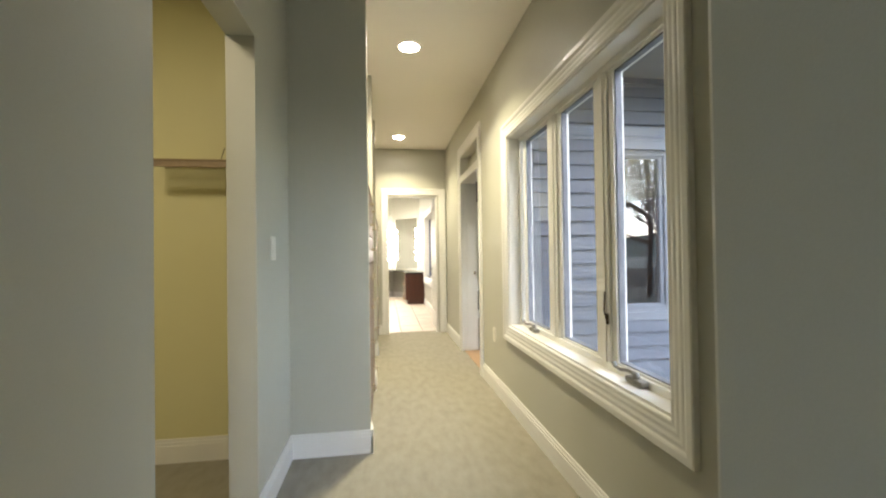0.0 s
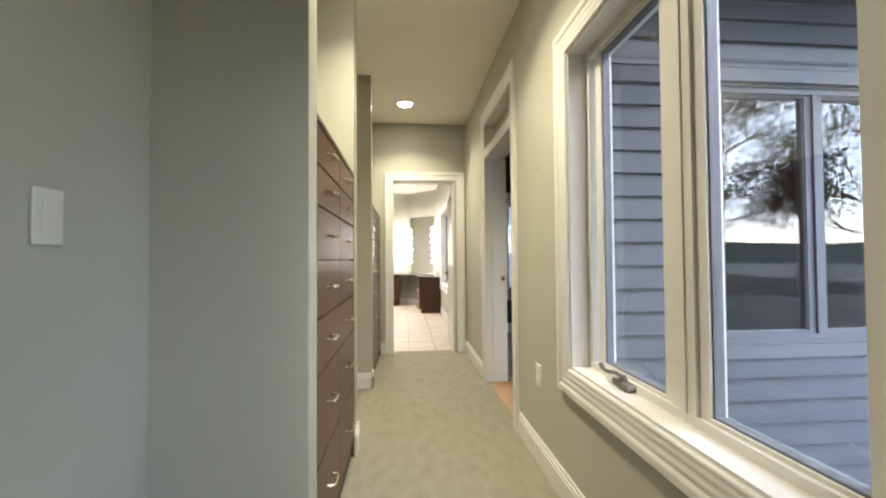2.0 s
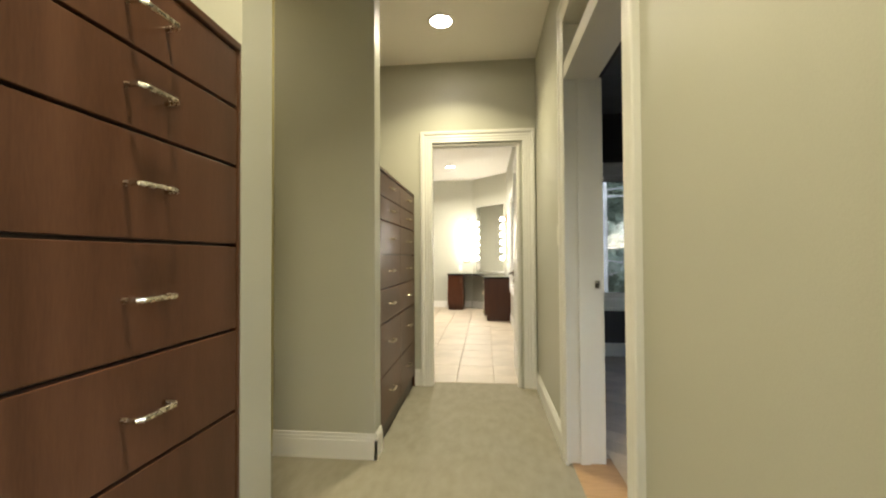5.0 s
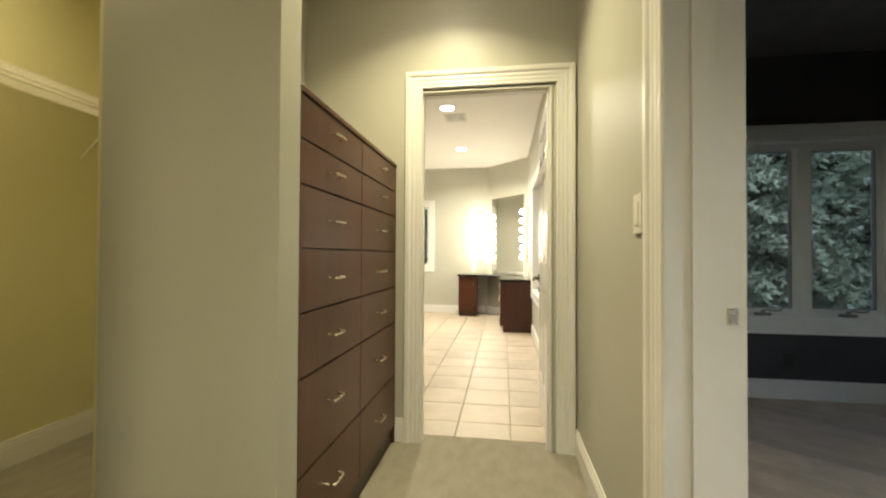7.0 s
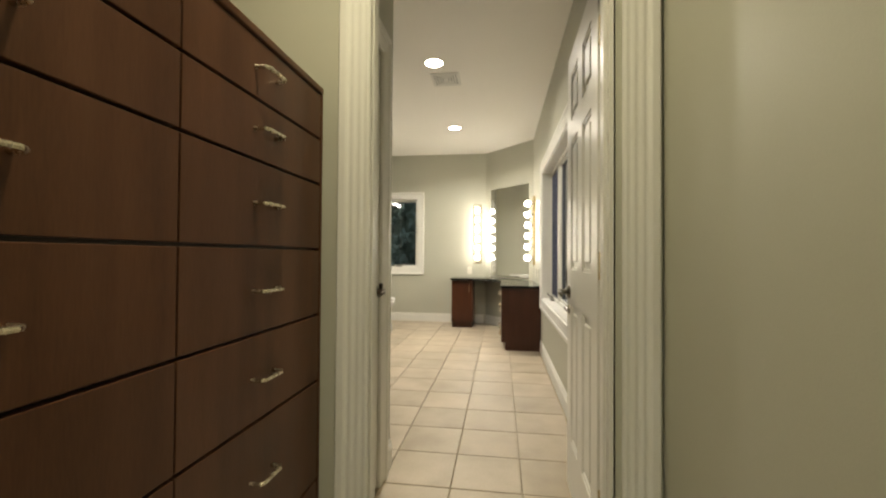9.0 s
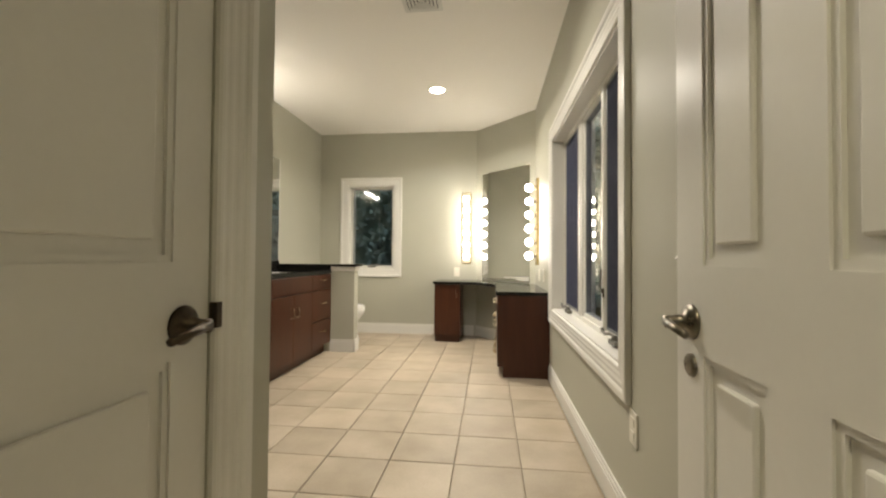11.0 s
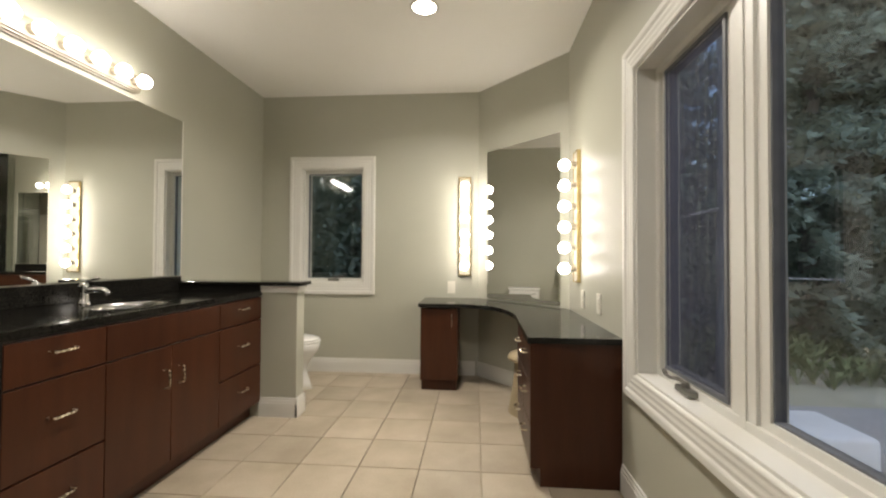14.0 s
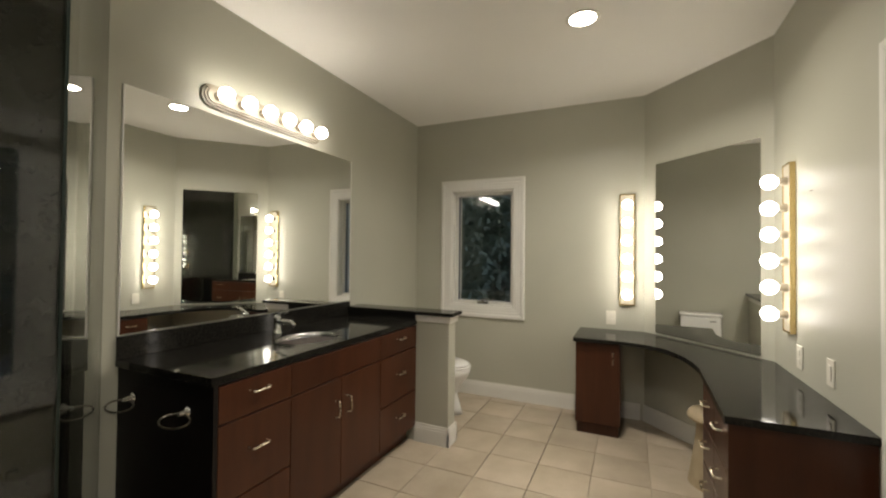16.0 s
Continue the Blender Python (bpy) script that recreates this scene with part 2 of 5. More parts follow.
def tube(bm, pts, r, seg=8, m=I4, taper=None, cap=True):
    """A round bar through the points."""
    pts = [Vector(p) for p in pts]
    rings = []
    for i, p in enumerate(pts):
        d = (pts[min(i + 1, len(pts) - 1)] - pts[max(i - 1, 0)]).normalized()
        side = d.orthogonal().normalized() if abs(d.z) > 0.99 else d.cross(Vector((0, 0, 1))).normalized()
        up = side.cross(d)
        rr = r if taper is None else r * (1 + (taper - 1) * i / max(1, len(pts) - 1))
        rings.append([bm.verts.new(m @ (p + rr * (math.cos(a) * side + math.sin(a) * up))) for a in [2 * math.pi * k / seg for k in range(seg)]])
    for a, b in zip(rings, rings[1:]):
        for k in range(seg):
            l = (k + 1) % seg
            bm.faces.new([a[k], a[l], b[l], b[k]])
    if cap:
        bm.faces.new(list(reversed(rings[0])))
        bm.faces.new(rings[-1])
    bmesh.ops.recalc_face_normals(bm, faces=bm.faces)
    return bm


def lathe(bm, profile, seg=24, m=I4):
    """A turned shape: profile of (radius, height) about the local z axis."""
    rings = []
    for r, z in profile:
        if r < 1e-5:
            rings.append([bm.verts.new(m @ Vector((0, 0, z)))])
        else:
            rings.append([bm.verts.new(m @ Vector((r * math.cos(2 * math.pi * k / seg), r * math.sin(2 * math.pi * k / seg), z))) for k in range(seg)])
    for a, b in zip(rings, rings[1:]):
        for k in range(seg):
            l = (k + 1) % seg
            q = [a[k % len(a)], a[l % len(a)], b[l % len(b)], b[k % len(b)]]
            q = [v for i, v in enumerate(q) if v not in q[:i]]
            if len(q) > 2:
                bm.faces.new(q)
    bmesh.ops.recalc_face_normals(bm, faces=bm.faces)
    return bm


def ball(bm, r, m=I4, squash=1.0, seg=16):
    return lathe(bm, [(r * math.sin(math.pi * i / 10), -r * squash * math.cos(math.pi * i / 10)) for i in range(11)], seg, m)


def wall_boxes(axis, a0, a1, t0, t1, z0, z1, holes=()):
    """A wall along x or y from a0 to a1, t0 to t1 thick, with (from, to, sill, head) openings through it."""
    bm = bmesh.new()
    cuts = sorted({a0, a1, *[h[0] for h in holes], *[h[1] for h in holes]})
    for p, q in zip(cuts, cuts[1:]):
        mid = (p + q) / 2
        spans = sorted((h[2], h[3]) for h in holes if h[0] < mid < h[1])
        z = z0
        for s, e in spans + [(z1, z1)]:
            if s > z + 1e-4:
                if axis == "y":
                    box(bm, t0, t1, p, q, z, s)
                else:
                    box(bm, p, q, t0, t1, z, s)
            z = max(z, e)
    return bm


def frame_to(origin, u, v):
    """Matrix whose x runs along u (along the wall), y along v (into the wall), z up."""
    u, v = Vector((*u, 0)).normalized(), Vector((*v, 0)).normalized()
    return Matrix(((u.x, v.x, 0, origin[0]), (u.y, v.y, 0, origin[1]), (0, 0, 1, origin[2] if len(origin) > 2 else 0), (0, 0, 0, 1)))


def casing(m, u0, u1, w0, w1, wide=0.112, bottom=True, proud=1.0):
    """A mitred, fluted moulding: one profile swept round the opening."""
    k = wide / 0.112
    profile = [(0.0, 0.0), (0.0, 0.020), (0.004, 0.024), (0.026, 0.024), (0.033, 0.021), (0.037, 0.0175), (0.043, 0.0165), (0.050, 0.018), (0.057, 0.0175), (0.063, 0.0155),
               (0.070, 0.0148), (0.077, 0.016), (0.084, 0.0155), (0.090, 0.0138), (0.096, 0.0138), (0.102, 0.015), (0.108, 0.0135), (0.112, 0.009), (0.112, 0.0)]
    bm = bmesh.new()
    loops = []
    for off, out in profile:
        off *= k
        lo = w0 + off if bottom else w0
        ring4 = [(u0 + off, lo), (u0 + off, w1 - off), (u1 - off, w1 - off), (u1 - off, lo)]
        loops.append([bm.verts.new(m @ Vector((u, -out * proud, w))) for u, w in ring4])
    for a, b in zip(loops, loops[1:]):
        for i in range(4 if bottom else 3):
            j = (i + 1) % 4
            bm.faces.new([a[i], a[j], b[j], b[i]])
    bmesh.ops.recalc_face_normals(bm, faces=bm.faces)
    return bm


def baseboard(bm, p, q, into, h=0.135):
    """A moulded skirting along p-q on the floor; 'into' points to the wall."""
    u = (q[0] - p[0], q[1] - p[1])
    n = math.hypot(*u)
    m = frame_to((*p, 0), u, into)
    box(bm, 0, n, -0.014, 0, 0, h - 0.035, m)
    box(bm, 0, n, -0.011, 0, h - 0.035, h - 0.018, m)
    box(bm, 0, n, -0.007, 0, h - 0.018, h, m)
    return bm


# ---- plan ----
RW, H = 1.19, 2.73
RWO = 1.36
LWALL, JX = -0.283, 0.172
DW0, DW1 = 5.985, 6.09
BX, BY = -1.67, 11.39
RY0, RY1, RX1 = 3.20, 7.12, 4.05
W1 = (1.10, 2.865, 0.616, 2.040)
W2 = (7.58, 9.335, 0.606, 1.998)
W3 = (-1.268, -0.618, 0.865, 2.012)
D2 = (3.806, 4.772, 0.0, 2.33)

# floors
fl = structure(part("floor_carpet", one_box(-2.2, RW + 0.02, -2.0, 6.085, -0.1, 0.0), CARPET), "beige cut-pile carpet running along the hallway and closets", "carpet")
structure(part("subfloor", one_box(-2.4, RWO, 6.085, BY + 0.2, -0.2, -0.012), GROUT), "beige grout bed under the bathroom tiles", "floor")
structure(part("floor_threshold", one_box(RW + 0.02, RWO + 0.06, D2[0] - 0.05, D2[1] + 0.05, -0.1, 0.004), OAK), "honey oak threshold strip in the side doorway", "threshold")

# ceilings
structure(part("ceiling_hall", one_box(-2.4, RWO, -2.2, DW0 + 0.06, H, H + 0.15), CEIL), "off-white painted hallway ceiling", "ceiling")
structure(part("ceiling_bath", one_box(-2.4, RWO, DW0 + 0.06, BY + 0.2, H, H + 0.15), CEIL), "off-white painted bathroom ceiling", "ceiling")
structure(part("ceiling_side_room", one_box(RWO, RX1 + 0.2, RY0 - 0.15, RY1 + 0.15, H, H + 0.15), CEIL), "dim grey ceiling of the unlit side room", "ceiling")

# walls
hole1 = (W1[0], W1[1], W1[2], W1[3])
hole2 = (W2[0], W2[1], W2[2], W2[3])
structure(part("wall_east", wall_boxes("y", 0.10, BY + 0.16, RW, RWO, 0.0, H, [hole1, D2, hole2]), SAGE), "sage green painted wall with windows and a side doorway", "wall")
structure(part("wall_entry_jamb", one_box(0.661, RW, 0.10, 0.34, 0.0, H, bevel=0.012), SAGE), "sage green end of the entry wall with rounded corner", "wall")
# Unseen back wall; its opening is added to let sky light into the hall.
structure(part("wall_entry_back", wall_boxes("x", -2.2, 1.4, -2.1, -2.0, 0.0, H, [(-0.22, 0.50, 0.0, 2.2)]), SAGE), "plain unseen wall closing the entry, with an opening added for daylight", "wall")
structure(part("wall_entry_side", one_box(1.3, 1.4, -2.0, 0.10, 0.0, H), SAGE), "plain wall closing the entry", "wall")
structure(part("wall_closet_hall", wall_boxes("y", -2.0, 2.37, LWALL - 0.12, LWALL, 0.0, H, [(0.96, 1.76, 0.0, 2.13)]), SAGE), "sage green wall with an open closet doorway", "wall")
structure(part("wall_pier_first", one_box(LWALL - 0.12, JX, 2.37, 2.487, 0.0, H), SAGE), "sage green wall end beside the built-in drawers", "wall")
structure(part("wall_pier_second", one_box(LWALL - 0.12, JX, 3.487, 3.63, 0.0, H), SAGE), "sage green wall end between drawers and closet", "wall")
structure(part("wall_pier_third", one_box(-0.40, JX, 4.71, 4.825, 0.0, H), SAGE), "sage green wall end beside the second drawers", "wall")
structure(part("wall_niche_first", one_box(-0.42, -0.40, 2.487, 3.487, 0.0, H), SAGE), "sage green niche wall above the drawers", "wall")
structure(part("wall_niche_second", one_box(-0.42, -0.40, 4.825, DW0, 0.0, H), SAGE), "sage green niche wall above the second drawers", "wall")
structure(part("wall_bath_door", wall_boxes("x", -0.42, RW, DW0, DW1, 0.0, H, [(0.302, 1.055, 0.0, 2.03)]), SAGE), "sage green wall with the bathroom doorway", "wall")
structure(part("wall_closet_first", one_box(-2.2, LWALL - 0.12, 2.44, 2.50, 0.0, H), CREAM), "cream painted closet wall", "wall")
structure(part("wall_closet_first_back", one_box(-2.3, -2.2, -2.0, 2.50, 0.0, H), CREAM), "cream painted closet back wall", "wall")
structure(part("wall_closet_second_back", one_box(-1.82, -1.68, 2.50, 6.45, 0.0, H), CREAM), "cream painted closet back wall with skirting", "wall")
structure(part("wall_closet_second_end", one_box(-1.68, -0.42, 6.33, 6.45, 0.0, H), CREAM), "cream painted closet end wall", "wall")
structure(part("wall_closet_second_lining", one_box(-0.445, -0.42, 4.74, 6.33, 0.0, H), CREAM), "cream painted closet side wall", "wall")
structure(part("wall_linen", wall_boxes("y", DW1, 6.81, 0.05, 0.17, 0.0, H, [(6.135, 6.60, 0.0, 2.03)]), SAGE), "sage green stub wall with a narrow linen door", "wall")
structure(part("wall_linen_end", one_box(-0.75, 0.05, 6.69, 6.81, 0.0, H), SAGE), "sage green wall beside the shower", "wall")
structure(part("wall_bath_west", one_box(BX - 0.15, BX, 6.45, BY + 0.16, 0.0, H), SAGE), "sage green bathroom wall behind the vanity", "wall")
structure(part("wall_bath_north", wall_boxes("x", BX, RW, BY, BY + 0.16, 0.0, H, [W3]), SAGE), "sage green end wall with a small window", "wall")
bm = bmesh.new()
prism(bm, [(0.50, BY), (RW, 10.65), (RW, BY)], 0.0, H)
bmesh.ops.recalc_face_normals(bm, faces=bm.faces)
structure(part("wall_bath_diagonal", bm, SAGE), "sage green diagonal corner wall behind the makeup mirror", "wall")

# side room shell
FW = (2.06, 3.86, 0.66, 2.02)
NW = (1.95, 3.68, 0.60, 1.98)
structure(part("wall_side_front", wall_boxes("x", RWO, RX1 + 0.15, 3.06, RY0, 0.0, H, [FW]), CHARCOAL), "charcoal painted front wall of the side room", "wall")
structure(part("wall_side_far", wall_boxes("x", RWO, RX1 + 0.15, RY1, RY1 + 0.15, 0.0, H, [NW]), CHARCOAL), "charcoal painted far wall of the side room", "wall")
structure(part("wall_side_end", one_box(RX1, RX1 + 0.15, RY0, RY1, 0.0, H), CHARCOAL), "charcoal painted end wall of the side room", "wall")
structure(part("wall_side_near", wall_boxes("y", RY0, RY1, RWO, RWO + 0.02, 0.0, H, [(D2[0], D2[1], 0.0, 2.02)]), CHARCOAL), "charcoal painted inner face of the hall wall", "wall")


# ---- windows ----
def window(name, m, u0, u1, w0, w1, lights, label, mat=TRIM, depth=0.17, cranks=(), locks=(), case=True, back=0.10, glass_in=0.045, edge=0.03, glass=None, screens=()):
    """A casement unit set in an opening u0..u1, w0..w1; m maps u along the wall, v outwards."""
    root = structure(thing(name, label, "window"), label, "window")
    if case:
        part("casing", casing(m, u0 - 0.105, u1 + 0.105, w0 - 0.105, w1 + 0.105), mat, root)
    bm = ring(bmesh.new(), u0 - 0.004, u1 + 0.004, w0 - 0.004, w1 + 0.004, 0.022, 0.0, depth, m)
    part("jamb_lining", bm, mat, root)
    bm = ring(bmesh.new(), u0 + 0.018, u1 - 0.018, w0 + 0.018, w1 - 0.018, 0.03, back - 0.018, depth, m)
    part("window_frame", bm, mat, root)
    n = len(lights)
    for k, (a, b) in enumerate(lights):
        if k:
            prev = lights[k - 1][1]
            bm = one_box(prev - 0.002, a + 0.002, back - 0.014, depth, w0 + 0.02, w1 - 0.02, m)
            box(bm, (prev + a) / 2 - 0.016, (prev + a) / 2 + 0.016, back - 0.019, back - 0.014, w0 + 0.02, w1 - 0.02, m)
            part("mullion", bm, mat, root)
        bm = ring(bmesh.new(), a, b, w0 + edge, w1 - edge, glass_in, back - 0.004, back + 0.045, m)
        sash = part("sash", bm, mat, root)
        part("gasket", ring(bmesh.new(), a + glass_in - 0.004, b - glass_in + 0.004, w0 + edge + glass_in - 0.004, w1 - edge - glass_in + 0.004, 0.010, back + 0.004, back + 0.035, m), RUBBER, sash, "dark rubber gasket round the pane")
        g = part("pane", one_box(a + glass_in, b - glass_in, back + 0.018, back + 0.021, w0 + edge + glass_in, w1 - edge - glass_in, m), glass or WINDOWGLASS, sash)
        g.visible_shadow = False
        if k in screens:
            part("screen_frame", ring(bmesh.new(), a + 0.030, b - 0.030, w0 + edge + 0.030, w1 - edge - 0.030, 0.014, back - 0.012, back - 0.003, m), RUBBER, sash, "dark insect screen frame")
            threads, u = bmesh.new(), a + 0.044
            while u < b - 0.044:
                box(threads, u, u + 0.0008, back - 0.0084, back - 0.0076, w0 + edge + 0.043, w1 - edge - 0.043, m)
                u += 0.0036
            tagged(part("insect_screen", threads, INSECT, sash, "fine blue-grey insect mesh"), kind="stuff")
        if k in cranks:
            c = (a + b) / 2
            bm = one_box(c - 0.055, c + 0.055, back - 0.052, back - 0.012, w0 + 0.022, w0 + 0.046, m, 0.006)
            bm2 = bmesh.new()
            lathe(bm2, [(0.0, 0), (0.016, 0), (0.014, 0.016), (0.010, 0.024), (0, 0.026)], 12, m @ Matrix.Translation((c, back - 0.036, w0 + 0.044)))
            tube(bm2, [(c, back - 0.038, w0 + 0.062), (c + 0.03, back - 0.05, w0 + 0.070), (c + 0.075, back - 0.058, w0 + 0.062), (c + 0.105, back - 0.06, w0 + 0.066)], 0.007, 8, m)
            tube(bm2, [(c + 0.105, back - 0.06, w0 + 0.066), (c + 0.118, back - 0.062, w0 + 0.082)], 0.009, 8, m)
            cr = part("crank", bm, PEWTER, root, "dull pewter casement crank")
            part("crank_handle", bm2, PEWTER, cr)
        if k in locks:
            bm = one_box(b + 0.006, b + 0.022, back - 0.022, back - 0.013, w0 + 0.22, w0 + 0.27, m, 0.003)
            tube(bm, [(b + 0.014, back - 0.022, w0 + 0.245), (b + 0.014, back - 0.032, w0 + 0.28), (b + 0.014, back - 0.028, w0 + 0.37)], 0.0045, 8, m)
            part("sash_lock", bm, BRONZE, root, "dark metal sash lock lever")
    return root


EAST = frame_to((RW, 0, 0), (0, 1), (1, 0))
window("window_1", EAST, *W1, [(1.180, 1.632), (1.715, 2.190), (2.292, 2.785)], "white triple casement window beside the hallway", cranks=(0, 2), locks=(0,), edge=0.014)
window("window_2", EAST, *W2, [(7.650, 8.145), (8.195, 8.680), (8.785, 9.280)], "white triple casement window beside the bathroom vanity", cranks=(0, 2), locks=(0,), screens=(0, 2))
NORTH = frame_to((0, BY, 0), (1, 0), (0, 1))
window("window_3", NORTH, *W3, [(W3[0] + 0.012, W3[1] - 0.012)], "small white casement window over the toilet", cranks=(0,), glass_in=0.035, back=0.08, edge=0.012)
SIDEFAR = frame_to((0, RY1, 0), (1, 0), (0, 1))
window("window_4", SIDEFAR, *NW, [(1.975, 2.46), (2.515, 3.065), (3.11, 3.645)], "white triple casement window in the dark side room", cranks=(1, 2))
SIDEFRONT = frame_to((0, 3.06, 0), (1, 0), (0, 1))
window("window_5", SIDEFRONT, *FW, [(2.075, 2.635), (2.65, 3.24), (3.255, 3.845)], "grey-framed triple exterior window facing the yard", mat=EXTRIM, depth=0.13, back=0.03, glass_in=0.045, edge=0.014, case=False, glass=YARDGLASS)
part("outer_trim", ring(bmesh.new(), 1.995, 3.925, 0.595, 2.085, 0.068, -0.026, 0.0, SIDEFRONT), EXTRIM, bpy.data.objects["window_5"])

# door casings and jambs
root = structure(thing("door_trim_side", "", ""), "white moulded casing with transom over the side doorway", "door frame")
part("casing", casing(EAST, D2[0] - 0.105, D2[1] + 0.075, 0.0, D2[3] + 0.10, bottom=False), TRIM, root)
bm = ring(bmesh.new(), D2[0] - 0.004, D2[1] + 0.004, 0.0, D2[3] + 0.004, 0.02, 0.0, 0.19, EAST, bottom=False)
box(bm, D2[0] + 0.015, D2[1] - 0.015, -0.008, 0.169, 2.015, 2.095, EAST)
box(bm, D2[1] - 0.032, D2[1] - 0.018, 0.06, 0.11, 0.0, 2.015, EAST)
part("jamb", bm, TRIM, root)
part("transom_panel", one_box(D2[0] + 0.012, D2[1] - 0.012, 0.10, 0.115, 2.093, D2[3] - 0.014, EAST), SAGE, root, "sage green panel filling the transom")
part("strike_plate", one_box(D2[1] - 0.026, D2[1] - 0.019, 0.142, 0.166, 0.912, 0.952, EAST, 0.002), NICKEL, root, "nickel strike plate")
root = structure(thing("door_trim_bath", "", ""), "white moulded casing round the bathroom doorway", "door frame")
BD = frame_to((0, DW0, 0), (1, 0), (0, 1))
part("casing", casing(BD, 0.224, 1.178, 0.0, 2.14, wide=0.100, bottom=False), TRIM, root)
part("jamb", ring(bmesh.new(), 0.297, 1.060, 0.0, 2.04, 0.018, 0.0, 0.105, BD, bottom=False), TRIM, root)
part("door_stop", ring(bmesh.new(), 0.313, 1.044, 0.0, 2.022, 0.012, 0.025, 0.06, BD, bottom=False), TRIM, root)
part("casing_inner", casing(frame_to((0, DW1, 0), (-1, 0), (0, -1)), -1.160, -0.20, 0.0, 2.14, bottom=False), TRIM, root)

# ---- skirting ----
bm = bmesh.new()
baseboard(bm, (RW, 0.34), (RW, D2[0] - 0.105), (1, 0))
baseboard(bm, (RW, D2[1] + 0.105), (RW, DW0), (1, 0))
baseboard(bm, (RW, DW1), (RW, 9.50), (1, 0))
structure(part("baseboard_east", bm, TRIM), "white moulded baseboard along the long wall", "baseboard")
bm = bmesh.new()
baseboard(bm, (LWALL, -1.9), (LWALL, 0.96), (-1, 0))
baseboard(bm, (LWALL, 1.76), (LWALL, 2.37), (-1, 0))
baseboard(bm, (LWALL, 2.37), (JX + 0.014, 2.37), (0, 1))
baseboard(bm, (JX, 2.356), (JX, 2.487), (-1, 0))
baseboard(bm, (JX, 3.487), (JX, 3.644), (-1, 0))
baseboard(bm, (LWALL, 3.63), (JX + 0.014, 3.63), (0, -1))
baseboard(bm, (-0.40, 4.71), (JX + 0.014, 4.71), (0, 1))
baseboard(bm, (JX, 4.696), (JX, 4.825), (-1, 0))
baseboard(bm, (JX, DW0), (0.225, DW0), (0, 1))
structure(part("baseboard_hall", bm, TRIM), "white moulded baseboard round the hallway wall ends", "baseboard")
bm = bmesh.new()
baseboard(bm, (-2.2, 2.44), (LWALL - 0.12, 2.44), (0, 1))
baseboard(bm, (-1.68, 2.50), (-1.68, 6.33), (-1, 0))
baseboard(bm, (-1.68, 6.33), (-0.445, 6.33), (0, 1))
structure(part("baseboard_closet", bm, TRIM), "white moulded baseboard in the closets", "baseboard")
bm = bmesh.new()
baseboard(bm, (BX, BY), (0.47, BY), (0, 1))
baseboard(bm, (0.50, BY), (RW, 10.65), (0.731, 0.682))
baseboard(bm, (0.17, 6.71), (0.17, 6.81), (-1, 0))
baseboard(bm, (BX, 10.365), (BX, BY), (-1, 0))
structure(part("baseboard_bath", bm, TRIM), "white moulded baseboard round the bathroom", "baseboard")
bm = bmesh.new()
baseboard(bm, (RWO, RY1), (RX1, RY1), (0, 1), 0.15)
structure(part("baseboard_side", bm, TRIM), "white baseboard in the dark side room", "baseboard")


# ---- pulls and drawers ----
def pull_mesh(n, r=0.0055, out=0.032):
    """A bar pull of length n along local x, standing out along -y."""
    bm = bmesh.new()
    tube(bm, [(-n / 2, 0, 0), (-n / 2 + 0.002, -out * 0.8, 0), (-n / 2 + 0.010, -out, 0), (n / 2 - 0.010, -out, 0), (n / 2 - 0.002, -out * 0.8, 0), (n / 2, 0, 0)], r, 8)
    me = bpy.data.meshes.new("pull")
    bm.normal_update()
    bm.to_mesh(me)
    bm.free()
    me.materials.append(NICKEL)
    return me


PULL = pull_mesh(0.088, 0.0048, 0.030)


def pull(parent, m, upright=False):
    ob = new("pull", PULL)
    ob.parent = parent
    ob.matrix_basis = m @ (pose(0, 0, 0, 0, 90, 0) if upright else I4)
    ob["label"] = "brushed nickel bar pull"
    return ob


def front(root, m, u0, u1, w0, w1, name="drawer_front", material=WALNUT, pull_at=None, upright=False, thick=0.02):
    """A slab front on a cabinet face, 2 mm in from its neighbours, with its pull."""
    f = part(name, one_box(u0 + 0.0022, u1 - 0.0022, -thick, 0.0, w0 + 0.0038, w1 - 0.0038, m, 0.0015), material, root)
    if pull_at:
        pull(f, m @ Matrix.Translation((pull_at[0], -thick, pull_at[1])), upright)
    return f


def tall_drawers(name, y0, y1, label, rows):
    root = thing(name, label, "chest of drawers", "built-in drawer chests")
    m = frame_to((JX - 0.022, 0, 0), (0, 1), (-1, 0))
    bm = one_box(y0 + 0.004, y1 - 0.004, 0.0, 0.57, 0.0, 1.585, m)
    part("carcass", bm, DARKGAP, root)
    part("top", one_box(y0 + 0.002, y1 - 0.002, -0.024, 0.575, 1.585, 1.605, m, 0.003), BROWN, root)
    for a, b in ((y0 + 0.002, y0 + 0.006), (y1 - 0.012, y1 - 0.003)):
        part("stile", one_box(a, b, -0.022, 0.0, 0.0, 1.585, m), BROWN, root)
    mid = (y0 + y1) / 2 - 0.01
    for a, b in ((y0 + 0.007, mid), (mid, y1 - 0.013)):
        for w0, w1 in zip(rows, rows[1:]):
            front(root, m, a, b, w0, w1, material=BROWN, pull_at=((a + b) / 2 - 0.02, (w0 + w1) / 2 + (0.02 if w1 - w0 > 0.25 else 0)))
    part("plinth", one_box(y0 + 0.003, y1 - 0.003, -0.004, 0.0, 0.0, 0.095, m), DARKGAP, root)
    return root


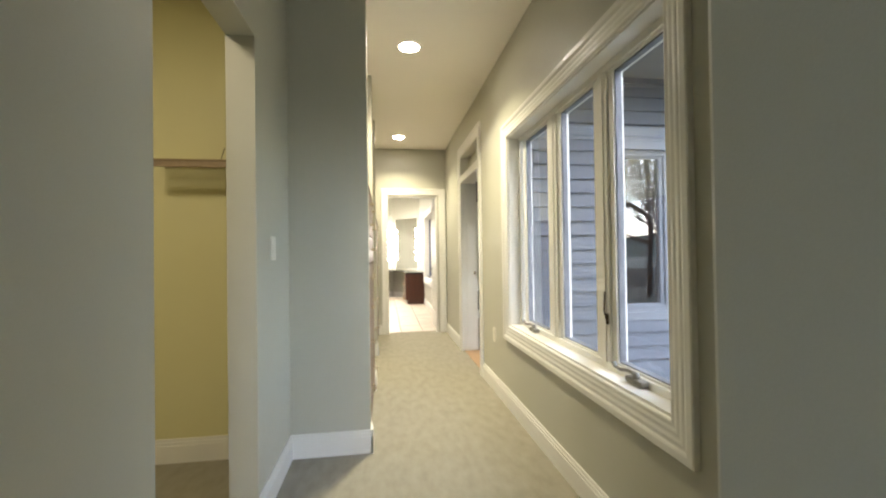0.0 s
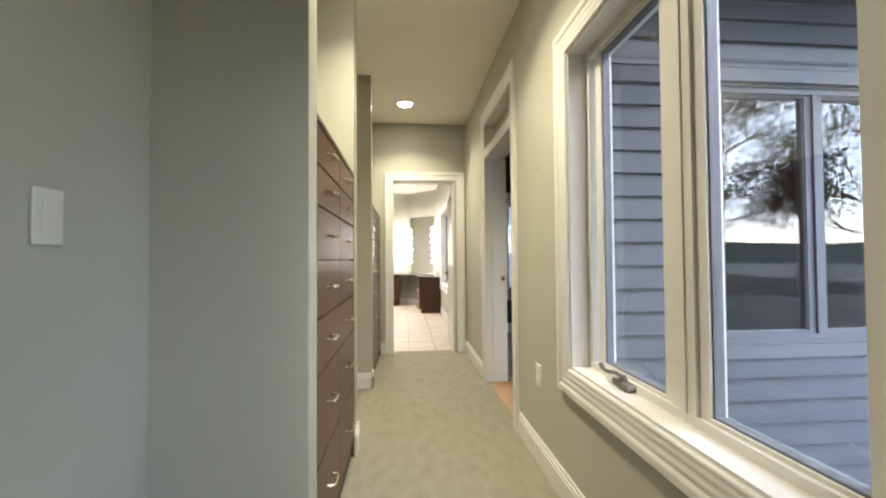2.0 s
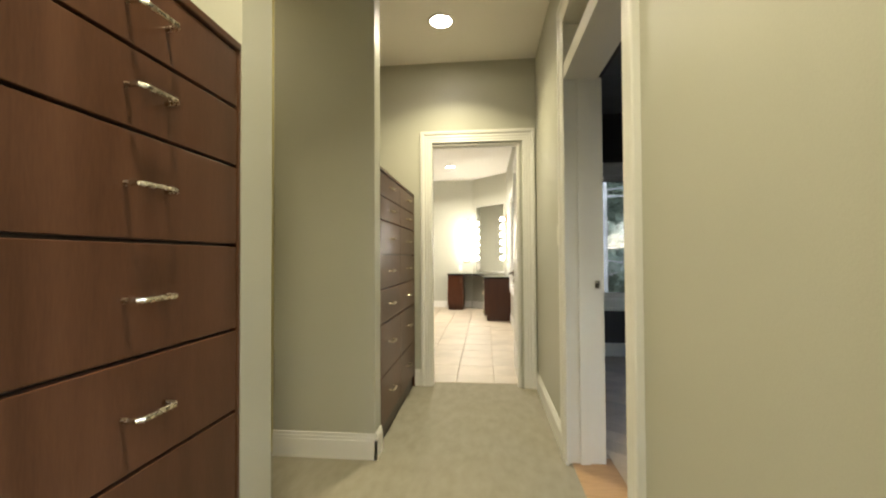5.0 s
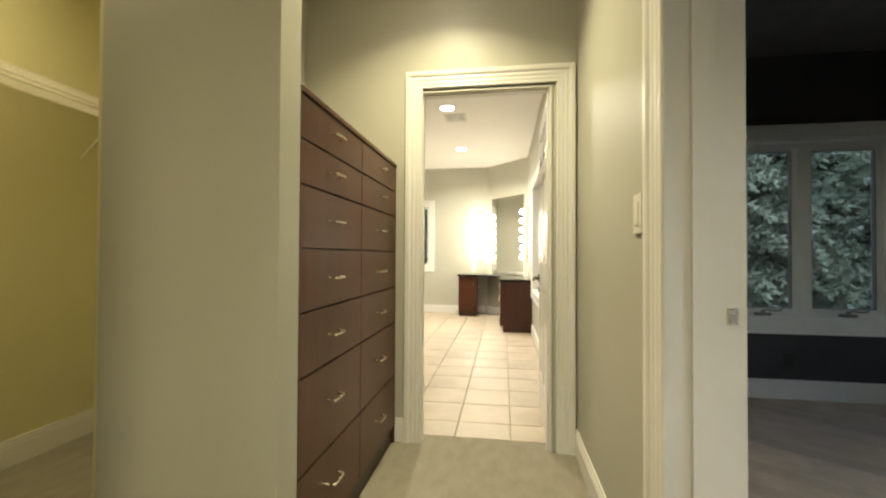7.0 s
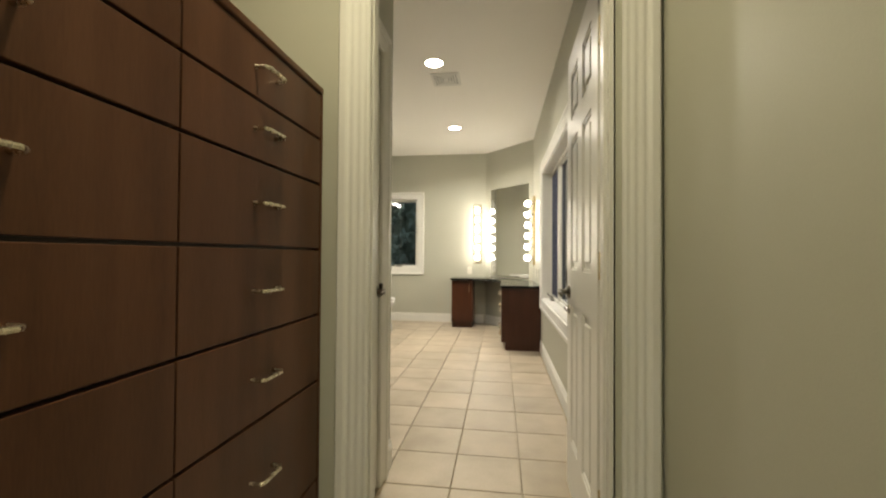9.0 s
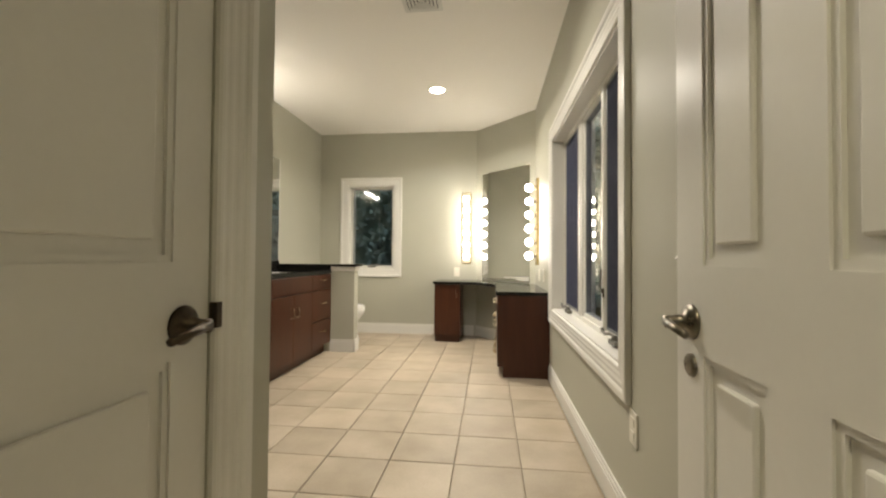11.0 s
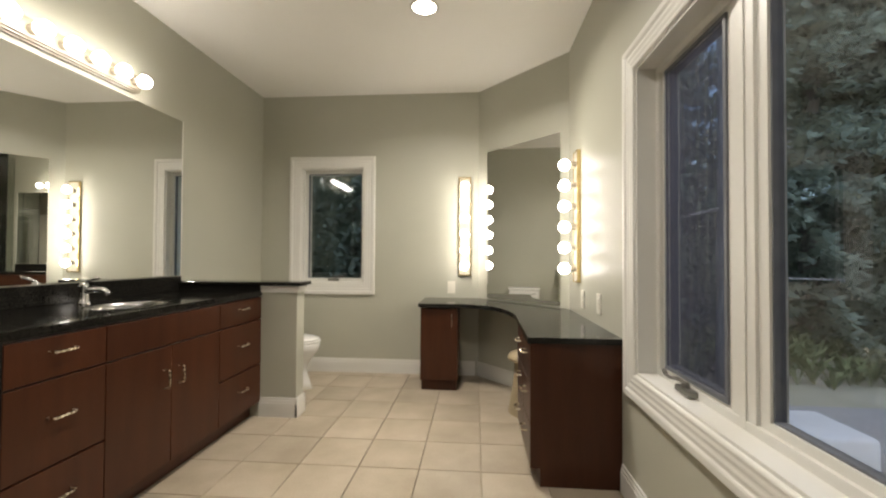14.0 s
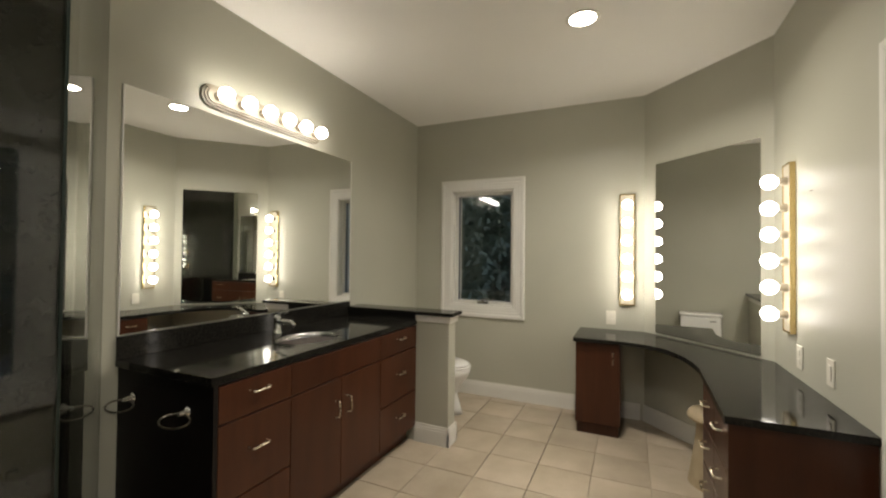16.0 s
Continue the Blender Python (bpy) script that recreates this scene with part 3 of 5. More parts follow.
tall_drawers("chest_of_drawers", 2.489, 3.485, "built-in brown wood drawers with two columns of nickel pulls", [0.095, 0.412, 0.717, 0.911, 1.111, 1.30, 1.442, 1.583])
tall_drawers("chest_of_drawers", 4.827, 5.970, "built-in brown wood drawers beside the bathroom doorway", [0.095, 0.385, 0.69, 0.894, 1.096, 1.298, 1.440, 1.583])
structure(part("trim_filler", one_box(JX - 0.5, JX - 0.01, 5.972, DW0, 0.0, 1.60), SAGE), "sage green filler strip beside the drawers", "trim")

# ---- bathroom floor tiles ----
TW = 0.33
tile_root = structure(thing("floor_tiles", "", ""), "cream square ceramic bathroom floor tiles with beige grout", "floor tiles")


def tile_mesh(w, d):
    bm = one_box(-w / 2, w / 2, -d / 2, d / 2, -0.012, 0.0)
    top = [v for v in bm.verts if v.co.z > -0.001]
    edges = [e for e in bm.edges if e.verts[0] in top and e.verts[1] in top]
    bmesh.ops.bevel(bm, geom=edges, offset=0.002, segments=1, affect="EDGES")
    me = bpy.data.meshes.new("tile")
    bm.to_mesh(me)
    bm.free()
    me.materials.append(TILE)
    return me


_tiles = {}
x = 0.505 - TW * 7
while x < RW:
    y = 6.65 - TW * 2
    while y < BY:
        a0, a1, b0, b1 = max(x, BX), min(x + TW, RW), max(y, 6.09), min(y + TW, BY)
        if a1 - a0 > 0.03 and b1 - b0 > 0.03 and not (a1 < -0.72 and b1 < 8.0):
            w, d = round(a1 - a0 - 0.005, 3), round(b1 - b0 - 0.005, 3)
            if (w, d) not in _tiles:
                _tiles[(w, d)] = tile_mesh(w, d)
            ob = new("tile", _tiles[(w, d)])
            ob.parent = tile_root
            ob.location = ((a0 + a1) / 2, (b0 + b1) / 2, random.uniform(-0.0006, 0.0006))
        y += TW
    x += TW

# side room floor: boards laid on the diagonal
bm = bmesh.new()
structure(part("floor_side_room", one_box(RWO, RX1, RY0, RY1, -0.1, -0.001), PLANK), "grey-brown wood floor under the boards", "floor")
plank_root = structure(thing("floor_boards", "", ""), "grey-brown wood boards laid diagonally in the side room", "floor boards")


def clip_poly(poly, inside, cut):
    out = []
    for i, p in enumerate(poly):
        q = poly[(i + 1) % len(poly)]
        if inside(p):
            out.append(p)
        if inside(p) != inside(q):
            out.append(cut(p, q))
    return out


def plank_outline(c, width, ang):
    d, n = (math.cos(ang), math.sin(ang)), (-math.sin(ang), math.cos(ang))
    poly = [(RWO + 0.06, RY0), (RX1, RY0), (RX1, RY1), (RWO + 0.06, RY1)]
    for sign, off in ((1, c), (-1, c + width)):
        f = lambda p, s=sign, o=off: s * (p[0] * n[0] + p[1] * n[1] - o)
        poly = clip_poly(poly, lambda p: f(p) >= 0, lambda p, q: tuple(p[i] + (q[i] - p[i]) * f(p) / (f(p) - f(q)) for i in (0, 1)))
        if len(poly) < 3:
            return []
    return poly


ang = radians(-38)
c = -2.0
while c < 9.0:
    pts = plank_outline(c + 0.0015, 0.127, ang)
    if pts:
        bm = prism(bmesh.new(), pts, -0.004, 0.006)
        bmesh.ops.recalc_face_normals(bm, faces=bm.faces)
        part("floor_board", bm, PLANK, plank_root)
    c += 0.13


# ---- doors ----
def panel_door(name, m, w, h, label, rows, cols, lever_u, lever_sides=(-1, 1), thick=0.035, hinges=True):
    """A moulded panel door: u from the hinge at 0 to w, v its thickness, local z up."""
    root = structure(thing(name, label, "door"), label, "door")
    stile = 0.105 if w > 0.6 else 0.085
    pw = (w - stile * (cols + 1)) / cols
    bm = bmesh.new()
    for k in range(cols + 1):
        u = k * (stile + pw)
        box(bm, u, u + stile, 0, thick, 0.01, h, m)
    edges = [0.01] + [e for r in rows for e in r] + [h]
    for k in range(0, len(edges), 2):
        for cidx in range(cols):
            u = stile + cidx * (stile + pw)
            box(bm, u, u + pw, 0, thick, edges[k], edges[k + 1], m)
    part("door_frame", bm, TRIM, root)
    for r0, r1 in rows:
        for cidx in range(cols):
            u = stile + cidx * (stile + pw)
            bm = one_box(u, u + pw, 0.010, thick - 0.010, r0, r1, m)
            for v0, v1 in ((0.002, 0.012), (thick - 0.012, thick - 0.002)):
                box(bm, u + 0.035, u + pw - 0.035, v0, v1, r0 + 0.035, r1 - 0.035, m, 0.0045)
                ring(bm, u, u + pw, r0, r1, 0.012, v0 + 0.002, v1 - 0.002, m)
            part("panel", bm, TRIM, root)
    for s in lever_sides:
        v = 0.0 if s < 0 else thick
        mm = m @ Matrix.Translation((lever_u, v, 0.915)) @ pose(0, 0, 0, 90 if s < 0 else -90, 0, 0)
        bm = lathe(bmesh.new(), [(0, 0), (0.033, 0), (0.033, 0.004), (0.026, 0.010), (0.014, 0.014), (0.011, 0.035), (0.012, 0.048), (0, 0.050)], 20, mm)
        d = -1
        tube(bm, [(lever_u, v + s * 0.044, 0.915), (lever_u + d * 0.04, v + s * 0.050, 0.911), (lever_u + d * 0.082, v + s * 0.046, 0.903)], 0.0085, 10, m, 0.75)
        part("lever_handle", bm, BRONZE if lever_u < 0.5 else ANTIQUE, root, "dark metal lever handle with round rose", True)
        if w > 0.6:
            part("privacy_bolt", lathe(bmesh.new(), [(0, 0), (0.022, 0), (0.021, 0.005), (0.016, 0.008), (0, 0.009)], 16, m @ Matrix.Translation((lever_u, v, 0.835)) @ pose(0, 0, 0, 90 if s < 0 else -90, 0, 0)), ANTIQUE, root, "round pewter bolt plate")
    if hinges:
        for z in (0.29, 1.05, 1.81):
            bm = one_box(-0.002, 0.0005, 0.003, thick - 0.003, z - 0.045, z + 0.045, m)
            box(bm, -0.018, -0.002, 0.002, 0.005, z - 0.045, z + 0.045, m)
            tube(bm, [(-0.006, thick + 0.004, z - 0.048), (-0.006, thick + 0.004, z + 0.048)], 0.006, 8, m)
            part("hinge", bm, BRASS, root, "brass butt hinge")
    return root


SIX = [(0.24, 0.86), (1.02, 1.60), (1.70, 1.91)]
ajar = radians(1.0)
panel_door("door_1", frame_to((1.040, 6.118, 0), (math.sin(ajar), math.cos(ajar)), (1, 0)), 0.662, 2.02, "white six-panel bathroom door standing open", SIX, 2, 0.600)
panel_door("door_2", frame_to((0.168, 6.137, 0), (0, 1), (-1, 0)), 0.461, 2.02, "narrow white panelled linen closet door, closed", SIX, 1, 0.40, lever_sides=(-1,), hinges=False)
root = structure(thing("door_trim_linen", "", ""), "white moulded casing round the linen door", "door frame")
LD = frame_to((0.17, 0, 0), (0, 1), (-1, 0))
bm = casing(LD, 6.115, 6.708, 0.0, 2.14, wide=0.105, bottom=False)
part("casing", bm, TRIM, root)
part("strike_plate", one_box(6.598, 6.614, -0.016, 0.0, 0.900, 0.947, LD, 0.002), BRONZE, root, "dark bronze strike plate")


# ---- vanity ----
VY0, VY1, VX = 8.615, 10.24, -1.065
root = thing("vanity_cabinet", "dark walnut bathroom vanity cabinet with drawers and doors", "vanity")
VM = frame_to((VX, 0, 0), (0, 1), (-1, 0))
part("carcass", one_box(VY0 + 0.02, VY1, 0.0, 0.618, 0.10, 0.852, VM), DARKGAP, root)
# The end panel's colour carries this side's shade, far darker than the walnut fronts.
part("end_panel", one_box(VY0, VY0 + 0.019, -0.02, 0.618, 0.0, 0.852, VM), surface("shade_dark_panel", (0.004, 0.0025, 0.002), (0.007, 0.004, 0.003), 5.0, 0.45, 0.55, spec=0.25), root, "wood end panel, coloured near-black for its shade")
part("toe_kick", one_box(VY0 + 0.02, VY1, 0.055, 0.07, 0.0, 0.10, VM), WALNUT, root)
C1, C2, C3 = 9.01, 9.38, 9.765
for a, b in ((VY0 + 0.02, C1), (C3, VY1)):
    for w0, w1 in ((0.105, 0.375), (0.375, 0.69), (0.69, 0.845)):
        front(root, VM, a, b, w0, w1, pull_at=((a + b) / 2, (w0 + w1) / 2 + 0.02))
front(root, VM, C1, C3, 0.69, 0.845, "false_front")
front(root, VM, C1, C2, 0.105, 0.69, "cabinet_door", pull_at=(C2 - 0.05, 0.53), upright=True)
front(root, VM, C2, C3, 0.105, 0.69, "cabinet_door", pull_at=(C2 + 0.05, 0.53), upright=True)

SINK = (-1.28, 9.37)
root = thing("vanity_countertop", "polished black granite vanity top with oval sink cut-out", "countertop")


def plate_with_oval(x0, x1, y0, y1, z0, z1, cx, cy, rx, ry, seg=40):
    """A slab with an oval hole through it."""
    bm = bmesh.new()
    rim, edge = [], []
    for k in range(seg):
        a = 2 * math.pi * k / seg
        ca, sa = math.cos(a), math.sin(a)
        t = min(((x1 - cx) if ca > 0 else (x0 - cx)) / ca if abs(ca) > 1e-6 else 1e9, ((y1 - cy) if sa > 0 else (y0 - cy)) / sa if abs(sa) > 1e-6 else 1e9)
        rim.append((cx + rx * ca, cy + ry * sa))
        edge.append((cx + t * ca, cy + t * sa))
    corners = [(x1, y1), (x0, y1), (x0, y0), (x1, y0)]
    for qx, qy in corners:
        k = min(range(seg), key=lambda i: (edge[i][0] - qx) ** 2 + (edge[i][1] - qy) ** 2)
        edge[k] = (qx, qy)
    v = {(i, z, o): bm.verts.new((*(edge if o else rim)[i], z)) for i in range(seg) for z in (z0, z1) for o in (0, 1)}
    for i in range(seg):
        j = (i + 1) % seg
        bm.faces.new([v[i, z1, 0], v[i, z1, 1], v[j, z1, 1], v[j, z1, 0]])
        bm.faces.new([v[i, z0, 0], v[j, z0, 0], v[j, z0, 1], v[i, z0, 1]])
        bm.faces.new([v[i, z0, 1], v[j, z0, 1], v[j, z1, 1], v[i, z1, 1]])
        bm.faces.new([v[i, z0, 0], v[i, z1, 0], v[j, z1, 0], v[j, z0, 0]])
    bmesh.ops.recalc_face_normals(bm, faces=bm.faces)
    return bm


part("slab", plate_with_oval(BX + 0.001, -1.042, VY0 - 0.012, VY1 - 0.001, 0.853, 0.884, *SINK, 0.155, 0.20), GRANITE, root)
part("backsplash", one_box(BX + 0.001, BX + 0.022, VY0 - 0.012, VY1 - 0.001, 0.884, 0.985, bevel=0.002), GRANITE, root)
part("side_splash", one_box(BX + 0.022, -1.045, VY1 - 0.022, VY1 - 0.001, 0.884, 0.93), GRANITE, root)
root = thing("sink", "oval stainless undermount sink in the granite top", "sink")
bm = bmesh.new()
lathe(bm, [(0.998, 0.027), (0.985, 0.0285), (0.965, 0.027), (0.955, -0.005), (0.945, -0.02), (0.88, -0.06), (0.6, -0.10), (0.15, -0.115), (0.0, -0.116)], 40, Matrix.Translation((*SINK, 0.853)) @ Matrix.Diagonal((0.155, 0.20, 1, 1)))
part("basin", bm, STEEL, root, "", True)
part("drain", lathe(bmesh.new(), [(0, 0.002), (0.022, 0.003), (0.024, 0.0)], 16, Matrix.Translation((*SINK, 0.739))), PEWTER, root)
root = thing("faucet", "chrome single-lever bathroom faucet behind the sink", "faucet")
fx, fy = -1.53, 9.38
part("body", lathe(bmesh.new(), [(0.030, 0.0), (0.030, 0.006), (0.022, 0.012), (0.020, 0.08), (0.022, 0.095), (0.014, 0.108), (0, 0.110)], 20, Matrix.Translation((fx, fy, 0.884))), CHROME, root, "", True)
bm = tube(bmesh.new(), [(fx, fy, 0.945), (fx + 0.05, fy, 0.958), (fx + 0.11, fy, 0.955), (fx + 0.135, fy, 0.935)], 0.015, 12)
part("spout", bm, CHROME, root, "", True)
bm = tube(bmesh.new(), [(fx, fy, 0.99), (fx + 0.03, fy, 1.005), (fx + 0.085, fy, 1.018)], 0.009, 10, I4, 0.8)
part("lever", bm, CHROME, root, "", True)


def towel_ring(xc, z):
    root = thing("towel_holder", "small chrome hook bar on the vanity end", "towel holder", "towel holders")
    mm = Matrix.Translation((xc, VY0, z))
    part("rose", lathe(bmesh.new(), [(0, 0), (0.022, 0), (0.020, 0.008), (0.009, 0.014), (0.009, 0.04), (0, 0.041)], 16, mm @ pose(0, 0, 0, 90, 0, 0)), CHROME, root, "", True)
    pts = [(0.075 * math.cos(a), -0.055 + 0.036 * math.sin(a), -0.020 + 0.012 * math.sin(a)) for a in [2 * math.pi * k / 20 for k in range(21)]]
    part("bar", tube(bmesh.new(), pts, 0.004, 8, mm, cap=False), ANTIQUE, root, "", True)


towel_ring(-1.19, 0.735)
towel_ring(-1.55, 0.735)

# pony wall
root = structure(thing("wall_pony", "", ""), "sage green half wall with granite cap beside the toilet", "half wall")
part("wall_body", one_box(BX, -0.785, VY1, VY1 + 0.12, 0.0, 0.925), SAGE, root)
bm = one_box(BX + 0.001, -0.765, VY1 - 0.018, VY1 + 0.138, 0.905, 0.925)
box(bm, BX + 0.001, -0.772, VY1 - 0.012, VY1 + 0.132, 0.875, 0.905)
part("cap_moulding", bm, TRIM, root, "white stepped moulding under the cap")
part("cap", one_box(BX + 0.001, -0.745, VY1 - 0.035, VY1 + 0.155, 0.925, 0.950, bevel=0.004), GRANITE, root, "black granite cap")
bm = bmesh.new()
baseboard(bm, (-1.05, VY1), (-0.771, VY1), (0, 1))
baseboard(bm, (-0.785, VY1 - 0.014), (-0.785, VY1 + 0.134), (-1, 0))
baseboard(bm, (BX, VY1 + 0.12), (-0.771, VY1 + 0.12), (0, -1))
part("skirting", bm, TRIM, root)

# mirrors
root = thing("vanity_mirror", "large frameless wall mirror above the vanity", "mirror")
part("glass", one_box(BX + 0.001, BX + 0.007, 8.612, 10.245, 0.992, 2.11), MIRROR, root)
for a in ((8.606, 8.612), (10.245, 10.251)):
    part("edge_strip", one_box(BX + 0.001, BX + 0.009, a[0], a[1], 0.992, 2.11), TRIM, root, "thin polished edge strip")
DIAG = frame_to((0.50, BY, 0), (0.69, -0.74), (0.74, 0.69))
root = thing("makeup_mirror", "tall frameless mirror on the diagonal corner wall", "mirror")
part("glass", one_box(0.122, 0.935, -0.007, -0.001, 0.755, 2.12, DIAG), MIRROR, root)


# ---- lamps ----
def bulb_bar(m, n, label, round_ends=False):
    """A strip of globe bulbs along local x, standing out along -y."""
    root = thing("vanity_light", label, "light bar", "globe bulb light bars")
    if round_ends:
        for pad, t0, t1 in ((0.0, -0.012, 0.0), (0.012, -0.022, -0.012), (0.024, -0.030, -0.022)):
            r, hl = 0.062 - pad, n / 2 - 0.062
            pts = [(hl + r * math.sin(a), r * math.cos(a)) for a in [math.pi * k / 10 for k in range(11)]] + [(-hl - r * math.sin(a), -r * math.cos(a)) for a in [math.pi * k / 10 for k in range(11)]]
            bm = bmesh.new()
            va = [bm.verts.new(m @ Vector((u, t0, w))) for u, w in pts]
            vb = [bm.verts.new(m @ Vector((u, t1, w))) for u, w in pts]
            bm.faces.new(va)
            bm.faces.new(list(reversed(vb)))
            for k in range(len(pts)):
                l = (k + 1) % len(pts)
                bm.faces.new([va[l], va[k], vb[k], vb[l]])
            bmesh.ops.recalc_face_normals(bm, faces=bm.faces)
            part("backplate", bm, BEIGE, root)
    else:
        part("backplate", one_box(-n / 2, n / 2, -0.022, 0.0, -0.056, 0.056, m, 0.003), surface("satin_lamp_plate", (0.30, 0.265, 0.20), (0.34, 0.305, 0.235), 20.0, 0.3, 0.4), root)
        part("trim_edge", ring(bmesh.new(), -n / 2 - 0.004, n / 2 + 0.004, -0.060, 0.060, 0.008, -0.026, 0.0, m), BRASS, root, "thin brass edge")
    pad = 0.08 if round_ends else 0.092
    step = (n - 2 * pad) / 5
    for k in range(6):
        u = -n / 2 + pad + k * step
        mm = m @ Matrix.Translation((u, -0.022, 0)) @ pose(0, 0, 0, 90, 0, 0)
        s = part("socket", lathe(bmesh.new(), [(0.024, 0.0), (0.023, 0.012), (0.020, 0.02), (0.019, 0.042), (0, 0.043)], 14, mm), BEIGE, root, "", True)
        b = part("bulb", ball(bmesh.new(), 0.040, mm @ Matrix.Translation((0, 0, 0.078))), BULB, s, "glowing white globe bulb", True)
    return root


UP = pose(0, 0, 0, 0, -90, 0)
bulb_bar(frame_to((BX, 9.417, 2.205), (0, 1), (-1, 0)), 0.90, "round-ended light bar with six lit globe bulbs", True)
bulb_bar(frame_to((0.367, BY, 1.425), (1, 0), (0, 1)) @ UP, 0.935, "upright light bar with six lit globe bulbs")
bulb_bar(frame_to((RW, 10.36, 1.42), (0, 1), (1, 0)) @ UP, 0.91, "upright light bar with six lit globe bulbs")


def can_light(x, y, power, tint, spread=125):
    root = thing("recessed_light", "round recessed ceiling light, lit warm white", "ceiling light", "recessed ceiling lights")
    mm = Matrix.Translation((x, y, H))
    part("trim_ring", lathe(bmesh.new(), [(0.072, -0.001), (0.094, -0.001), (0.092, -0.007), (0.080, -0.009), (0.072, -0.004), (0.072, -0.001)], 32, mm), TRIM, root, "", True)
    part("lens", lathe(bmesh.new(), [(0.0, -0.005), (0.073, -0.005), (0.073, -0.002), (0, -0.002)], 32, mm), CANGLOW, root, "glowing lens")
    lamp = bpy.data.lights.new("can_lamp", "AREA")
    lamp.shape, lamp.size, lamp.energy, lamp.color, lamp.spread = "DISK", 0.13, power, tint, radians(spread)
    ob = new("can_lamp", lamp)
    ob.matrix_world = look((x, y, H - 0.012), (x, y + 0.0001, 0))


for cx, cy, cp, tint in ((0.47, 2.96, CAN_POWER, WARM), (0.47, 5.365, CAN_POWER * 0.82, WARM), (0.16, 8.19, BATH_POWER * 0.7, NEUTRAL), (0.14, 10.0, BATH_POWER * 1.1, NEUTRAL)):
    can_light(cx, cy, cp, tint, 150 if cy > DW1 else 125)
# Added out of view: an area lamp and globe to brighten each closet.
for cx, cy in ((-1.1, 0.6), (-1.1, 4.6)):
    lamp = bpy.data.lights.new("closet_fill_lamp", "AREA")
    lamp.shape, lamp.size, lamp.energy, lamp.color = "DISK", 0.6, CLOSET_POWER, (1.0, 0.87, 0.60)
    ob = new("closet_fill_lamp", lamp)
    ob.matrix_world = look((cx, cy, H - 0.05), (cx, cy + 0.0001, 0))
    root = thing("closet_light", "round closet ceiling light, unseen, added to brighten the closet", "ceiling light", "closet ceiling lights")
    part("globe", lathe(bmesh.new(), [(0.11, 0), (0.12, -0.01), (0.10, -0.03), (0, -0.04)], 24, Matrix.Translation((cx, cy, H))), PORCELAIN, root, "", True)

root = thing("air_vent", "white square louvred ceiling air vent", "vent")
VENT = Matrix(((1, 0, 0, 0), (0, 0, -1, 0), (0, -1, 0, H), (0, 0, 0, 1)))
part("frame", ring(bmesh.new(), 0.09, 0.35, -8.665, -8.39, 0.028, 0.0, 0.008, VENT), TRIM, root)
part("backing", one_box(0.11, 0.33, 8.41, 8.645, H - 0.003, H - 0.0005), surface("grey_vent_throat", (0.10, 0.10, 0.095), (0.14, 0.14, 0.13), 9.0, 0.7), root, "grey throat behind the louvres")
for off in (0.036, 0.060, 0.084):
    part("louvre", ring(bmesh.new(), 0.09 + off, 0.35 - off, -8.665 + off, -8.39 - off, 0.014, 0.003, 0.011, VENT), TRIM, root)
part("centre_plate", one_box(0.198, 0.242, 8.502, 8.553, H - 0.011, H - 0.003), TRIM, root)


# ---- makeup desk ----
root = thing("desk_pedestal", "dark walnut drawer pedestal under the makeup counter", "cabinet", "makeup desk pedestals")
PX = 0.745
part("carcass", one_box(PX + 0.02, RW - 0.002, 9.525, 10.12, 0.09, 0.708), DARKGAP, root)
part("end_panel", one_box(PX, RW - 0.002, 9.505, 9.525, 0.0 + 0.09, 0.708), WALNUT, root)
part("toe_kick", one_box(PX + 0.048, RW - 0.002, 9.507, 10.10, 0.0, 0.09), WALNUT, root)
PM = frame_to((PX + 0.02, 0, 0), (0, -1), (1, 0))
for a, b in ((-9.81, -9.525), (-10.12, -9.81)):
    for w0, w1 in ((0.095, 0.30), (0.30, 0.50), (0.50, 0.705)):
        front(root, PM, a, b, w0, w1, pull_at=((a + b) / 2, (w0 + w1) / 2 + 0.03))
root = thing("desk_cabinet", "small dark walnut cabinet under the makeup counter", "cabinet", "makeup desk pedestals")
part("carcass", one_box(0.005, 0.325, 10.915, BY - 0.016, 0.085, 0.708), WALNUT, root)
part("toe_kick", one_box(0.015, 0.315, 10.93, BY - 0.016, 0.0, 0.085), WALNUT, root)
front(root, frame_to((0, 10.915, 0), (1, 0), (0, 1)), 0.005, 0.325, 0.09, 0.706, "cabinet_door", pull_at=(0.275, 0.60), upright=True)
root = thing("makeup_counter", "polished dark granite makeup counter with a concave front", "countertop")
curve = [(0.745, 10.25), (0.735, 10.36), (0.712, 10.48), (0.672, 10.60), (0.612, 10.71), (0.53, 10.79), (0.43, 10.84), (0.32, 10.862), (-0.01, 10.862)]
pts = [(-0.01, BY - 0.002), (-0.01, 10.862)] + list(reversed(curve[:-1])) + [(0.73, 9.487), (RW - 0.002, 9.487), (RW - 0.002, 10.645), (0.503, BY - 0.004)]
bm = prism(bmesh.new(), pts, 0.709, 0.739)
bmesh.ops.recalc_face_normals(bm, faces=bm.faces)
part("slab", bm, GRANITE, root)
root = thing("vanity_stool", "small stool with tan fabric skirt tucked under the makeup counter", "stool")
sm = Matrix.Translation((0.885, 10.50, 0)) @ Matrix.Diagonal((0.85, 0.85, 1, 1))
bm = lathe(bmesh.new(), [(0.20, 0.0), (0.17, 0.15), (0.15, 0.30), (0.145, 0.385), (0, 0.385)], 20, sm)
part("skirt", bm, TANFABRIC, root, "", True)
